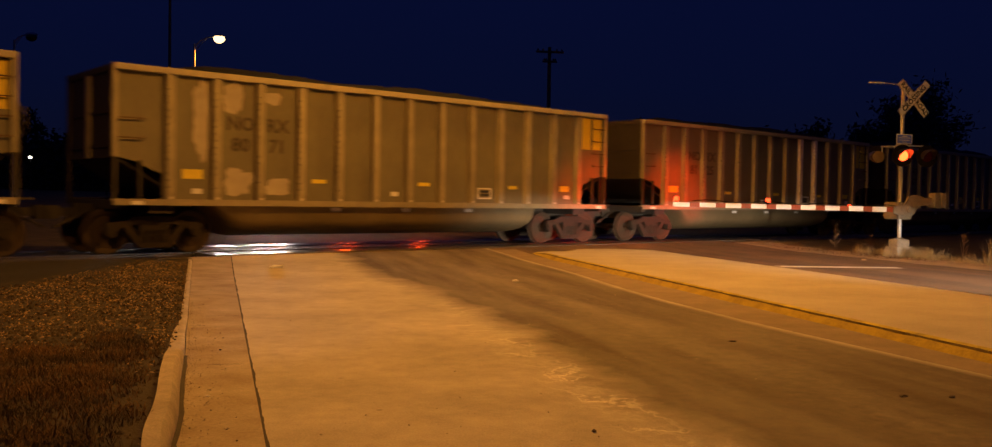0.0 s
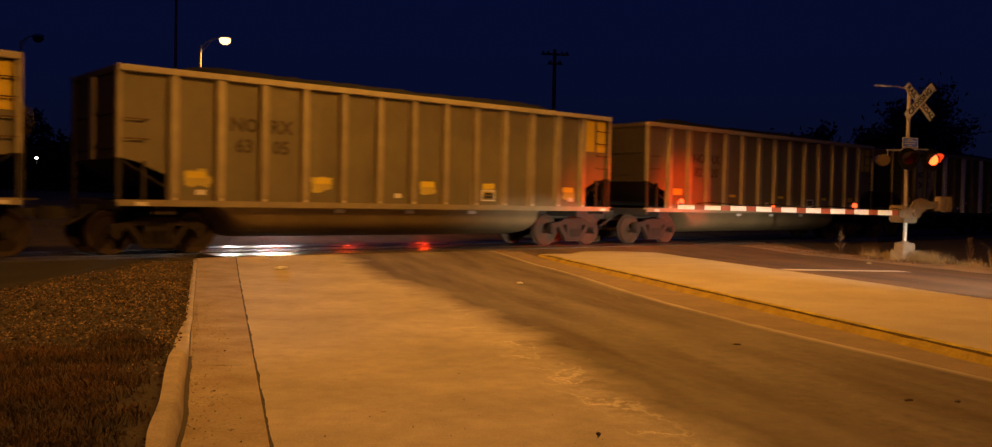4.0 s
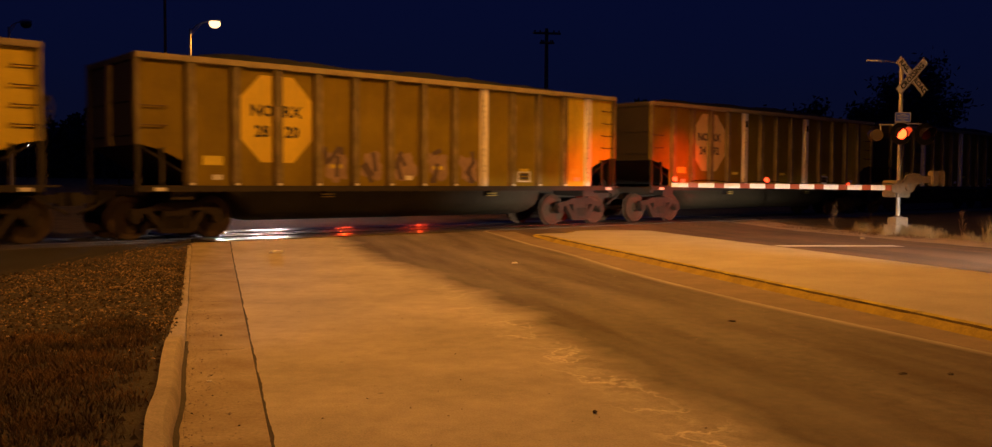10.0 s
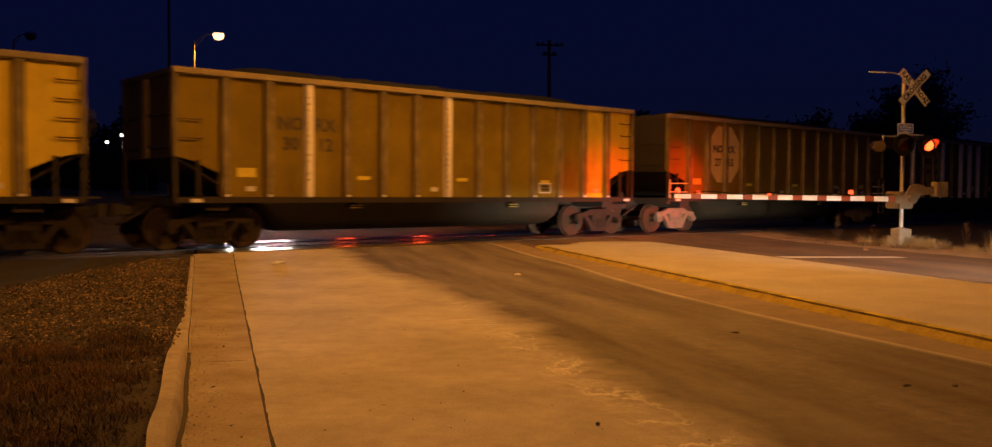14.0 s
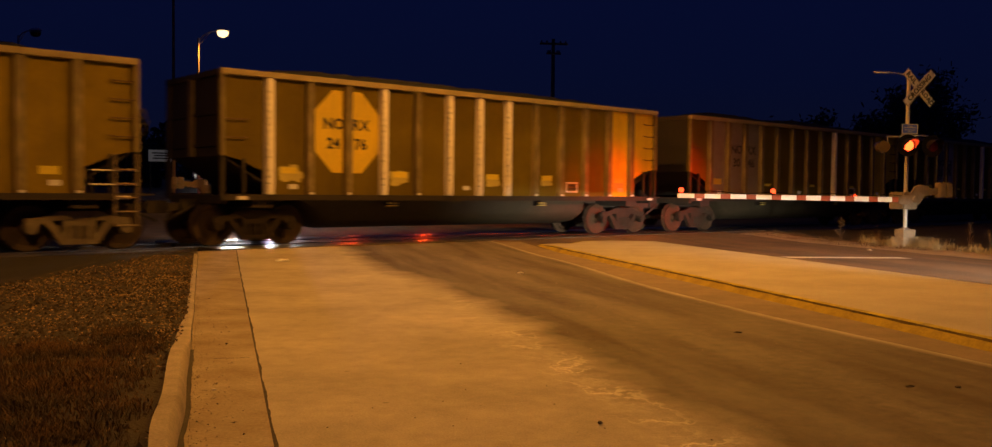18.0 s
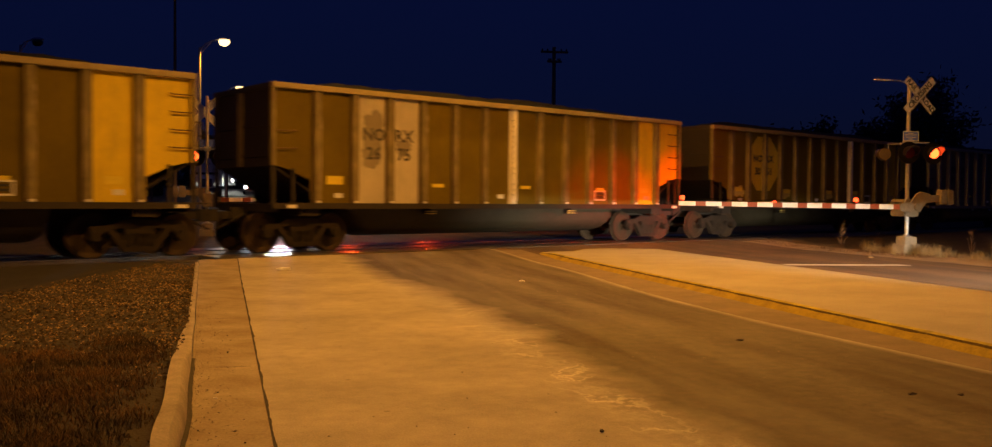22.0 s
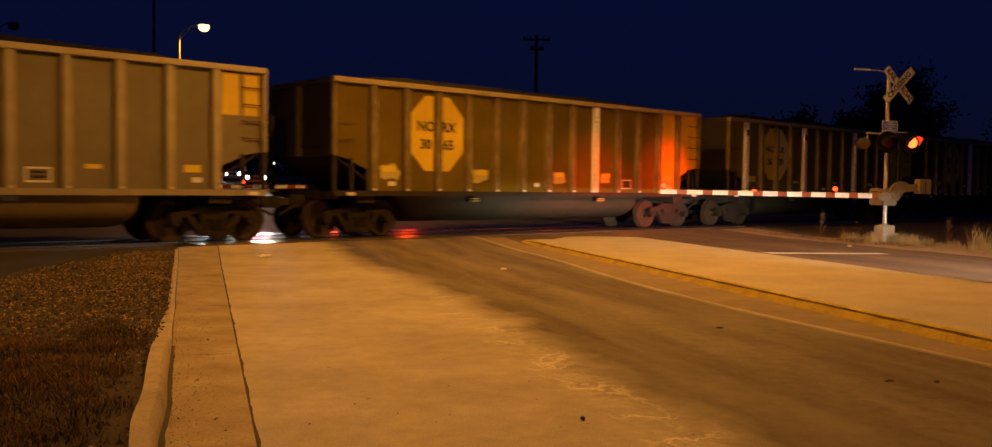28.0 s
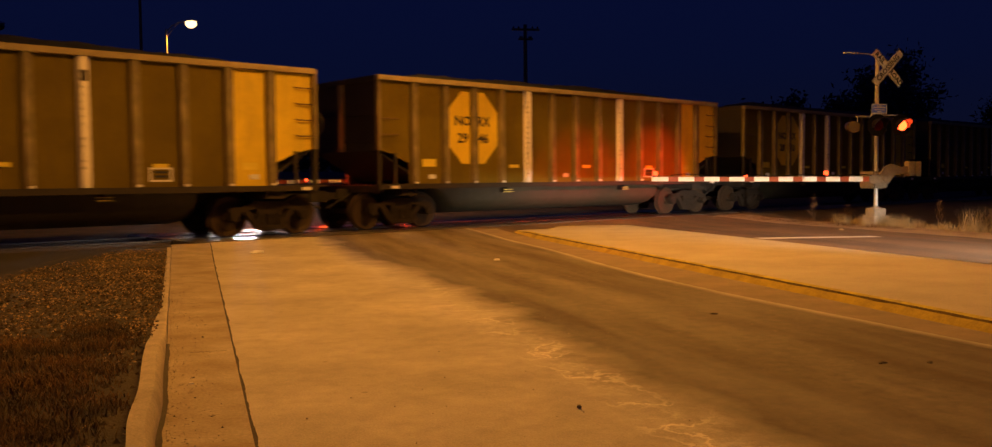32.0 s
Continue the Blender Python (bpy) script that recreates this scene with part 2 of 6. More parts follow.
M["chord_tan"] = streaked(node_mat("tan_top_chord", (0.34, 0.272, 0.140), 0.65, vary=0.3, scale=1.8, fine=40, bump=0.06), 0.5, tint=(0.14, 0.09, 0.045), stretch=(1.5, 3, 3))
M["yellow"] = streaked(node_mat("yellow_paint", (0.74, 0.53, 0.02), 0.6, vary=0.15, scale=2, fine=40, bump=0.04), 0.35, tint=(0.25, 0.17, 0.05))
M["yellow_end"] = streaked(node_mat("yellow_end_paint", (0.74, 0.54, 0.012), 0.62, vary=0.2, scale=2, fine=40, bump=0.04), 0.4, tint=(0.22, 0.14, 0.03))
M["verge_soil"] = node_mat("verge_soil", (0.038, 0.025, 0.011), 0.95, vary=0.6, scale=1.2, fine=38, second=(0.010, 0.008, 0.005), bump=0.6)
M["pale_yellow"] = streaked(node_mat("faded_yellow_paint", (0.80, 0.66, 0.22), 0.6, vary=0.12, scale=2, fine=40, bump=0.04), 0.3, tint=(0.42, 0.32, 0.14))
M["label_yellow"] = node_mat("label_yellow", (0.78, 0.62, 0.04), 0.6, vary=0.2, scale=5)
M["label_white"] = node_mat("label_white", (0.76, 0.74, 0.70), 0.55, vary=0.15, scale=5)
M["label_pale"] = streaked(node_mat("worn_label_paint", (0.60, 0.50, 0.12), 0.7, vary=0.3, scale=4), 0.5, tint=(0.30, 0.23, 0.05), stretch=(4, 4, 3), lo=0.45, hi=0.7)
M["gutter_dirty"] = node_mat("dirty_gutter_concrete", (0.235, 0.178, 0.118), 0.85, vary=0.35, scale=1.6, fine=45, bump=0.15)
M["grey_patch"] = streaked(node_mat("greyed_side_paint", (0.27, 0.23, 0.165), 0.7, vary=0.2, scale=2), 0.4, tint=(0.16, 0.13, 0.085))
M["patch_soft"] = streaked(node_mat("cloudy_old_paint", (0.46, 0.40, 0.31), 0.7, vary=0.25, scale=3), 0.5, tint=(0.27, 0.22, 0.16), stretch=(3, 3, 2))
M["faded_ink"] = node_mat("faded_lettering", (0.075, 0.058, 0.038), 0.7, vary=0.4, scale=8)
M["patch"] = streaked(node_mat("repainted_patch", (0.52, 0.46, 0.36), 0.7, vary=0.2, scale=2), 0.4, tint=(0.33, 0.28, 0.20))
M["grime"] = node_mat("dark_underframe", (0.035, 0.028, 0.022), 0.85, vary=0.4, scale=3, fine=40)
M["bogie"] = node_mat("truck_casting", (0.024, 0.015, 0.008), 0.85, vary=0.45, scale=5, fine=50, bump=0.3)
M["bogie_pale"] = node_mat("pale_truck_casting", (0.20, 0.165, 0.12), 0.75, vary=0.35, scale=5, fine=50, bump=0.2)
M["wheel"] = node_mat("wheel_steel", (0.050, 0.029, 0.014), 0.75, metal=0.1, vary=0.35, scale=4, fine=40)
M["tub_tan"] = streaked(node_mat("tub_aluminium", (0.24, 0.19, 0.105), 0.5, metal=0.35, vary=0.25, scale=1.2, fine=30, bump=0.05), 0.5, tint=(0.20, 0.15, 0.09), stretch=(1.5, 1.5, 1.5))
M["tub_dark"] = streaked(node_mat("tub_dark_paint", (0.042, 0.037, 0.022), 0.6, vary=0.3, scale=1.2, fine=30, bump=0.05), 0.5, tint=(0.07, 0.06, 0.045), stretch=(1.5, 1.5, 1.5))
M["coal"] = node_mat("coal", (0.006, 0.006, 0.0065), 0.8, spec=0.2, vary=0.5, scale=6, fine=30, bump=0.8)
M["graffiti"] = node_mat("graffiti_paint", (0.34, 0.23, 0.17), 0.7, vary=0.35, scale=6)
M["graffiti_line"] = node_mat("graffiti_outline", (0.10, 0.065, 0.06), 0.7, vary=0.3, scale=6)


# ---- mesh helpers ----
def box(bm, x0, x1, y0, y1, z0, z1):
    v = [bm.verts.new(p) for p in ((x0, y0, z0), (x1, y0, z0), (x1, y1, z0), (x0, y1, z0), (x0, y0, z1), (x1, y0, z1), (x1, y1, z1), (x0, y1, z1))]
    for f in ((3, 2, 1, 0), (4, 5, 6, 7), (0, 1, 5, 4), (1, 2, 6, 5), (2, 3, 7, 6), (3, 0, 4, 7)):
        bm.faces.new([v[i] for i in f])
    return v


def prism(bm, poly, axis, a, b):
    """A flat outline pushed along an axis. poly: pairs in the two other axes, in order x, y, z."""
    def at(p, w):
        q = list(p)
        q.insert("xyz".index(axis), w)
        return bm.verts.new(q)
    lo, hi = [at(p, a) for p in poly], [at(p, b) for p in poly]
    bm.faces.new(lo)
    bm.faces.new(hi[::-1])
    k = len(poly)
    for i in range(k):
        bm.faces.new((lo[i], hi[i], hi[(i + 1) % k], lo[(i + 1) % k]))


def rod(bm, p, q, r0, r1=None, seg=10):
    p, q = Vector(p), Vector(q)
    r1 = r0 if r1 is None else r1
    t = (q - p).to_track_quat("Z", "Y").to_matrix()
    a, b = [], []
    for i in range(seg):
        w = 2 * math.pi * i / seg
        o = t @ Vector((math.cos(w), math.sin(w), 0))
        a.append(bm.verts.new(p + o * r0))
        b.append(bm.verts.new(q + o * r1))
    bm.faces.new(a[::-1])
    bm.faces.new(b)
    for i in range(seg):
        bm.faces.new((a[i], a[(i + 1) % seg], b[(i + 1) % seg], b[i]))


def lathe(bm, profile, axis="z", seg=20, centre=(0, 0, 0)):
    """Turns pairs of radius and height round an axis."""
    rings = []
    for r, h in profile:
        ring = []
        for i in range(seg):
            w = 2 * math.pi * i / seg
            c, s = r * math.cos(w), r * math.sin(w)
            p = {"z": (c, s, h), "y": (c, h, s), "x": (h, c, s)}[axis]
            ring.append(bm.verts.new(Vector(p) + Vector(centre)))
        rings.append(ring)
    for a, b in zip(rings, rings[1:]):
        for i in range(seg):
            bm.faces.new((a[i], a[(i + 1) % seg], b[(i + 1) % seg], b[i]))
    if profile[0][0] > 1e-4:
        bm.faces.new(rings[0][::-1])
    if profile[-1][0] > 1e-4:
        bm.faces.new(rings[-1])


def finish(name, bm, material, smooth_angle=None, bevel=0.0):
    bmesh.ops.recalc_face_normals(bm, faces=bm.faces)
    if bevel:
        bmesh.ops.bevel(bm, geom=list(bm.edges), offset=bevel, segments=2, affect="EDGES", clamp_overlap=True)
    me = bpy.data.meshes.new(name)
    bm.to_mesh(me)
    bm.free()
    me.materials.append(M[material] if isinstance(material, str) else material)
    if smooth_angle is not None:
        me.polygons.foreach_set("use_smooth", [True] * len(me.polygons))
        me.set_sharp_from_angle(angle=radians(smooth_angle))
    return me


def part(name, bm, material, parent=None, label="", at=None, smooth_angle=None, bevel=0.0):
    me = bm if isinstance(bm, bpy.types.Mesh) else finish(name, bm, material, smooth_angle, bevel)
    ob = new(name, me)
    if parent is not None:
        ob.parent = parent
    if at is not None:
        ob.matrix_basis = at
    if label:
        ob["label"] = label
    return ob


CACHE = {}


def cached(key, maker, material, smooth_angle=None, bevel=0.0):
    """One mesh for all alike pieces."""
    k = (key, material)
    if k not in CACHE:
        bm = bmesh.new()
        maker(bm)
        CACHE[k] = finish(key if isinstance(key, str) else key[0], bm, material, smooth_angle, bevel)
    return CACHE[k]


def letters(text, size, material, depth=0.004):
    """A mesh of words in the built-in font, upright in x and z, facing -y, centred."""
    k = ("letters", text, size, material)
    if k not in CACHE:
        cu = bpy.data.curves.new("letters", "FONT")
        cu.body, cu.size, cu.extrude, cu.align_x, cu.align_y, cu.resolution_u = text, size, depth, "CENTER", "CENTER", 2
        cu.offset = 0.026 * size
        ob = bpy.data.objects.new("letters", cu)
        me = bpy.data.meshes.new_from_object(ob)
        me.transform(pose(0, 0, 0, 90))
        me.materials.clear()
        me.materials.append(M[material])
        bpy.data.objects.remove(ob)
        CACHE[k] = me
    return CACHE[k]


def thing(name, m, label, category, group="", kind=""):
    ob = new(name)
    ob.empty_display_size = 0.3
    ob.matrix_basis = m
    return tagged(ob, label, category, group, kind)


def sheet(name, u0, u1, v0, v1, material, du=1.0, dv=1.0, lift=0.0, thick=0.0, edge0=None, edge1=None, end0=None, end1=None, bumps=0.0):
    """A paved sheet in the road's frame that follows the rise of the land. edge/end: functions that bend its sides and ends."""
    bm = bmesh.new()
    nu, nv = max(1, round((u1 - u0) / du)), max(1, round((v1 - v0) / dv))
    grid = []
    for j in range(nv + 1):
        row = []
        for i in range(nu + 1):
            s = i / nu
            a0, a1 = (end0(u0 + (u1 - u0) * s) if end0 else v0), (end1(u0 + (u1 - u0) * s) if end1 else v1)
            v = a0 + (a1 - a0) * j / nv
            left, right = (edge0(v) if edge0 else u0), (edge1(v) if edge1 else u1)
            u = left + (right - left) * s
            x, y = road_xy(u, v)
            z = level(x, y) + (lift(v) if callable(lift) else lift)
            if bumps:
                z += bumps * noise.noise((x * 0.8, y * 0.8, 0))
            row.append(bm.verts.new((x, y, z)))
        grid.append(row)
    for j in range(nv):
        for i in range(nu):
            bm.faces.new((grid[j][i], grid[j][i + 1], grid[j + 1][i + 1], grid[j + 1][i]))
    if thick:
        r = bmesh.ops.extrude_face_region(bm, geom=list(bm.faces))
        for g in r["geom"]:
            if isinstance(g, bmesh.types.BMVert):
                g.co.z -= thick
    return finish(name, bm, material, 40)


# ---- ground, roads and track ----
def setting():
    # the land, one sheet out to the horizon
    bm = bmesh.new()
    xs = [-900, -300, -120, -60] + [-40 + 2 * i for i in range(46)] + [60, 90, 150, 400, 900]
    ys = [-600, -150, -60, -30] + [-14 + 2 * i for i in range(42)] + [75, 90, 120, 200, 500, 1500]
    grid = [[bm.verts.new((x, y, level(x, y) - 0.05 + (0.05 * noise.noise((x * 0.3, y * 0.3, 2)) if abs(x) < 55 and -20 < y < 75 else 0) - 0.06 * smooth(17, 18.4, across_track(x, y)) * (1 - smooth(22.5, 24, across_track(x, y))))) for x in xs] for y in ys]
    for j in range(len(ys) - 1):
        for i in range(len(xs) - 1):
            bm.faces.new((grid[j][i], grid[j][i + 1], grid[j + 1][i + 1], grid[j + 1][i]))
    tagged(part("ground", bm, "dirt", smooth_angle=60), "dark bare dirt and dry turf beside the road", "ground", kind="structure")

    b_near, b_far = 18.30, 22.25
    stop = lambda u: road_v(u, b_near)
    go = lambda u: road_v(u, b_far)
    # the lane by the camera, its far side, and the approach lane
    tagged(part("road", sheet("road", 0.012, 5.68, -30, 30, M_ROAD, 0.5, 0.8, end1=stop, edge0=lambda v: joint_u(v) - 0.006, edge1=gutter_edge), None), "worn concrete road lane with a darker asphalt wheel track", "road", kind="structure")
    tagged(part("road_approach", sheet("road_approach", 10.33, 15.5, -30, 30, "asphalt", 0.8, 1, end1=stop), None), "dark asphalt approach lane", "road", kind="structure")
    tagged(part("road_beyond", sheet("road_beyond", -0.6, 16.4, 30, 140, "asphalt", 1, 2, end0=go), None), "dark asphalt road beyond the rails", "road", kind="structure")
    # joint and gutter on the verge side
    tagged(part("joint", sheet("joint", -0.014, 0.012, -30, 30, "joint", 1, 0.08, lift=0.003, end1=lambda u: stop(u) - 0.3, edge0=lambda v: joint_u(v) - 0.012, edge1=lambda v: joint_u(v) + 0.004 + 0.016 * noise.noise((v * 2.3, 0, 0)) + 0.012 * noise.noise((v * 9.0, 4, 0))), None), "dirt-filled joint between gutter and lane", "joint", kind="structure")
    kerb_out = lambda v: -0.10 - 0.05 * max(v, 0) - 0.026 * math.exp(-((v - 5.1) / 0.5) ** 2) + 0.010 * noise.noise((v * 0.8, 7, 0)) * smooth(3, 6, v)
    tagged(part("gutter", sheet("gutter", -0.46, -0.014, -30, 30, "gutter_worn", 0.23, 0.3, lift=0.0, end1=lambda u: stop(u) - 0.3, edge0=kerb_out, edge1=lambda v: joint_u(v) - 0.013), None), "concrete gutter strip along the kerb", "gutter", kind="structure")
    for v, u0, u1 in ((7.62, -0.30, -0.02), (10.7, -0.50, -0.08), (13.8, -0.66, -0.16)):
        tagged(part("joint", sheet("joint", u0, u1, v - 0.006, v + 0.006, "joint", 0.1, 0.02, lift=0.003), None), "cross joint in the gutter", "joint", kind="structure")
    tagged(part("apron", sheet("apron", -3.4, 0.6, 14, 30, "panel", 0.4, 0.3, lift=-0.004, end0=lambda u: stop(u) - 0.4, end1=stop), None), "concrete apron next to the rails", "road", kind="structure")
    tagged(part("gutter_median", sheet("gutter_median", 5.68, 6.2, -30, 30, "gutter_dirty", 0.23, 0.6, lift=0.002, end1=lambda u: stop(u) - 0.6, edge0=gutter_edge, edge1=median_edge), None), "concrete gutter strip along the median", "gutter", kind="structure")
    tagged(part("shoulder", sheet("shoulder", 15.5, 17.1, -30, 30, "shoulder_dirt", 0.3, 0.5, lift=0.004, bumps=0.02, edge0=lambda v: 15.45 + 0.12 * noise.noise((v * 0.9, 2, 0)), end1=lambda u: stop(u) - 0.9), None), "pale dirt shoulder of the approach lane", "ground", kind="structure")
    # dark strip that also stands in for the kerb's shaded face
    tagged(part("joint", sheet("joint", -0.1, 0.0, 2, 8.1, "joint", 1, 0.08, lift=0.003, edge0=lambda v: kerb_out(v) - 0.02, edge1=lambda v: kerb_out(v) + 0.022 + 0.014 * noise.noise((v * 3.1, 6, 0)) + 0.008 * noise.noise((v * 11, 2, 0))), None), "dark strip of dirt and painted shade along the kerb's foot", "joint", kind="structure")
    tagged(part("joint", sheet("joint", 10.34, 10.39, -30, 30, "joint", 1, 0.2, lift=0.003, end1=lambda u: road_v(u, 16.95) - 1.6, edge1=lambda v: 10.38 + 0.02 * noise.noise((v * 2.0, 9, 0))), None), "dirt-filled joint beside the median", "joint", kind="structure")
    # kerb on the verge side: high by the camera, sinking to the ground before the rails
    bm = bmesh.new()
    rows = []
    for j in range(150):
        v = -8 + j * (27.0 / 149)
        h = 0.12 * (1 - smooth(7.3, 8.7, v)) + 0.012 + 0.006 * noise.noise((v * 2.0, 3, 0))
        o = kerb_out(v)
        wd = 0.125 - 0.065 * smooth(8.5, 11.0, v)
        prof = [(o, -0.1), (o - 0.008, 0.0), (o - 0.032, h * 0.80), (o - 0.055, h), (o - wd - 0.02, h - 0.004), (o - wd - 0.03, -0.12)]
        row = []
        for u, z in prof:
            x, y = road_xy(u, v)
            row.append(bm.verts.new((x, y, level(x, y) + z)))
        rows.append(row)
    for a, b in zip(rows, rows[1:]):
        for i in range(5):
            bm.faces.new((a[i], a[i + 1], b[i + 1], b[i]))
    tagged(part("kerb", bm, "kerb", smooth_angle=50), "worn concrete kerb with a rounded edge", "kerb", kind="structure")
    # the median: a raised concrete island with a yellow kerb and a slanted nose by the rails
    bm = bmesh.new()
    bk = bmesh.new()
    end = lambda u: road_v(u, 16.95)
    rise = lambda u, v: 1 - 0.86 * smooth(15.3, 16.7, across_track(*road_xy(u, v)))
    outline = [(median_edge(v), v) for v in [-30 + 0.7 * i for i in range(30)] + [-9 + 0.12 * i for i in range(400)] if v < end(median_edge(v)) - 0.75]
    tip_u = median_edge(20)
    for k in range(9):
        w = math.pi * (1 - k / 8 * 0.62)
        outline.append((tip_u + 0.75 + 0.75 * math.cos(w), end(tip_u) - 0.75 + 0.75 * math.sin(w)))
    outline += [(8.5, end(8.5)), (9.4, end(9.4) - 0.1), (10.2, end(10.2) - 0.9), (10.33, end(10.33) - 1.6), (10.33, -30)]

    def put(bmx, u, v, z):
        x, y = road_xy(u, v)
        return bmx.verts.new((x, y, level(x, y) + (z * rise(u, v) if z > 0 else z)))

    top = [put(bm, u + (0.185 if i < len(outline) - 5 else 0), v - (0.08 if i >= len(outline) - 14 else 0), 0.092) for i, (u, v) in enumerate(outline)]
    tri = bmesh.ops.triangulate(bm, faces=[bm.faces.new(top)])
    tagged(part("median_top", bm, "concrete"), "raised pale concrete median island", "median", kind="structure")
    n = len(outline)
    bf, bc = bmesh.new(), bmesh.new()
    prev = pf = old = None
    for i, (u, v) in enumerate(outline):
        inner = (u + (0.200 if i < n - 5 else -0.065), v - (0.08 if i >= n - 14 and i < n - 1 else 0))
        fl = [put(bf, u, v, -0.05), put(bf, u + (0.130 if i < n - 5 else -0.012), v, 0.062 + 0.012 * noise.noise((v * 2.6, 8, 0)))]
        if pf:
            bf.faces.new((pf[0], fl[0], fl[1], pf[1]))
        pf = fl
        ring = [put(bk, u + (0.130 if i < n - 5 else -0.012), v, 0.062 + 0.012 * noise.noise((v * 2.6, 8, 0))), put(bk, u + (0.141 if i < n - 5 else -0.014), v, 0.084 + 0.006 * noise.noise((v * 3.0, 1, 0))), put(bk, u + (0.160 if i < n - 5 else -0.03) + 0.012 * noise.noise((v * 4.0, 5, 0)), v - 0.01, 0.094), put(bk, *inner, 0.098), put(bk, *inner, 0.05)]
        # the shadow under the lip, laid on as a dark strip
        edge_mark = [bc.verts.new(ring[0].co), bc.verts.new(ring[1].co)]
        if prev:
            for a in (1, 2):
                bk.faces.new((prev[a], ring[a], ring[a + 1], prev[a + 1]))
            bc.faces.new((old[0], edge_mark[0], edge_mark[1], old[1]))
        prev, old = ring, edge_mark
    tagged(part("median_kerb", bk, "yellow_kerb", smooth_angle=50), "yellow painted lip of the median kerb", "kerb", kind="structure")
    tagged(part("median_kerb_chips", bc, "kerb_lip_shade"), "rough dark shadow line painted under the kerb's yellow lip", "kerb", kind="structure")
    tagged(part("median_kerb_face", bf, "kerb_face", smooth_angle=50), "worn yellow face of the median kerb, toned darker for shade", "kerb", kind="structure")
    # stop line
    tagged(part("stop_line", sheet("stop_line", 11.3, 14.0, 17.24, 17.66, "white_line", 0.3, 0.1, lift=0.004, end0=lambda u: 17.26 - 0.2 * (u - 11.3), end1=lambda u: 17.68 - 0.2 * (u - 11.3)), None), "white painted stop line", "road marking", kind="structure")
    # strip of road by the median, up to the rails
    tagged(part("road_gap", sheet("road_gap", 5.6, 10.3, 15, 30, "asphalt", 0.8, 0.8, lift=-0.004, end0=lambda u: road_v(u, 15.2), end1=stop), None), "asphalt between the median and the rails", "road", kind="structure")

    # track: ballast, ties, rails and the crossing's panels, in the track's frame
    base = TRACK @ pose(0, TRACK_B, 0)
    bm = bmesh.new()
    rnd = random.Random(3)
    prev = None
    for i in range(-60, 181):
        x = i * 0.75
        row = []
        for y, z in ((-3.2, -0.10), (-2.2, 0.0), (-1.2, -0.01), (0, -0.03), (1.2, -0.01), (2.2, 0.0), (3.2, -0.10)):
            row.append(bm.verts.new((x, y, z + RAIL - 0.17 + rnd.uniform(-0.025, 0.025))))
        if prev:
            for k in range(6):
                bm.faces.new((prev[k], row[k], row[k + 1], prev[k + 1]))
        prev = row
    ob = part("track_bed", bm, "ballast", at=base)
    tagged(ob, "grey stone ballast bed of the railway", "ballast", kind="structure")
    for s, nm in ((-1, "rail"), (1, "rail")):
        bm = bmesh.new()
        y = s * 0.752
        prism(bm, [(y - 0.036, RAIL - 0.03), (y - 0.036, RAIL - 0.006), (y - 0.028, RAIL), (y + 0.028, RAIL), (y + 0.036, RAIL - 0.006), (y + 0.036, RAIL - 0.03), (y + 0.01, RAIL - 0.05), (y + 0.01, RAIL - 0.14), (y + 0.07, RAIL - 0.16), (y - 0.07, RAIL - 0.16), (y - 0.01, RAIL - 0.14), (y - 0.01, RAIL - 0.05)], "x", -45, 130)
        tagged(part(nm, bm, "rail", at=base), "steel rail polished on top by wheels", "rail", kind="structure")
    # the crossing's concrete panels between and beside the rails
    for y0, y1 in ((-1.95, -0.83), (-0.66, 0.66), (0.83, 1.95)):
        for k in range(7):
            x0 = 7.9 + k * 2.9
            bm = bmesh.new()
            box(bm, x0, x0 + 2.88, y0, y1, RAIL - 0.2, RAIL - 0.012)
            tagged(part("crossing_panel", bm, "panel_mid" if y0 == -0.66 else "panel", at=base, bevel=0.01), "dark rubber panel of the level crossing" if y0 == -0.66 else "smooth concrete panel of the level crossing", "crossing panel", "crossing panels", kind="structure")
    me = None
    for i in range(-26, 90):
        x = i * 0.6
        if 7.7 < x < 28.4:
            continue
        if me is None:
            bm = bmesh.new()
            box(bm, -0.11, 0.11, -1.3, 1.3, RAIL - 0.3, RAIL - 0.15)
            me = finish("tie", bm, "tie")
        ob = new("tie", me)
        ob.matrix_basis = base @ pose(x, 0, 0)
        tagged(ob, "dark creosoted wooden railway tie", "tie", "railway ties", kind="structure")


def median_edge(v):
    return 6.35 + 0.034 * (min(18.5, max(5.0, v)) - 7.0) + 0.012 * noise.noise((v * 0.7, 3, 1))


def joint_u(v):
    return 0.275 - 0.03 * max(v, 0)


def gutter_edge(v):
    return 5.67 + 0.42 * smooth(11, 18, v) + 0.065 * max(0.0, 9.3 - max(v, 5.0))


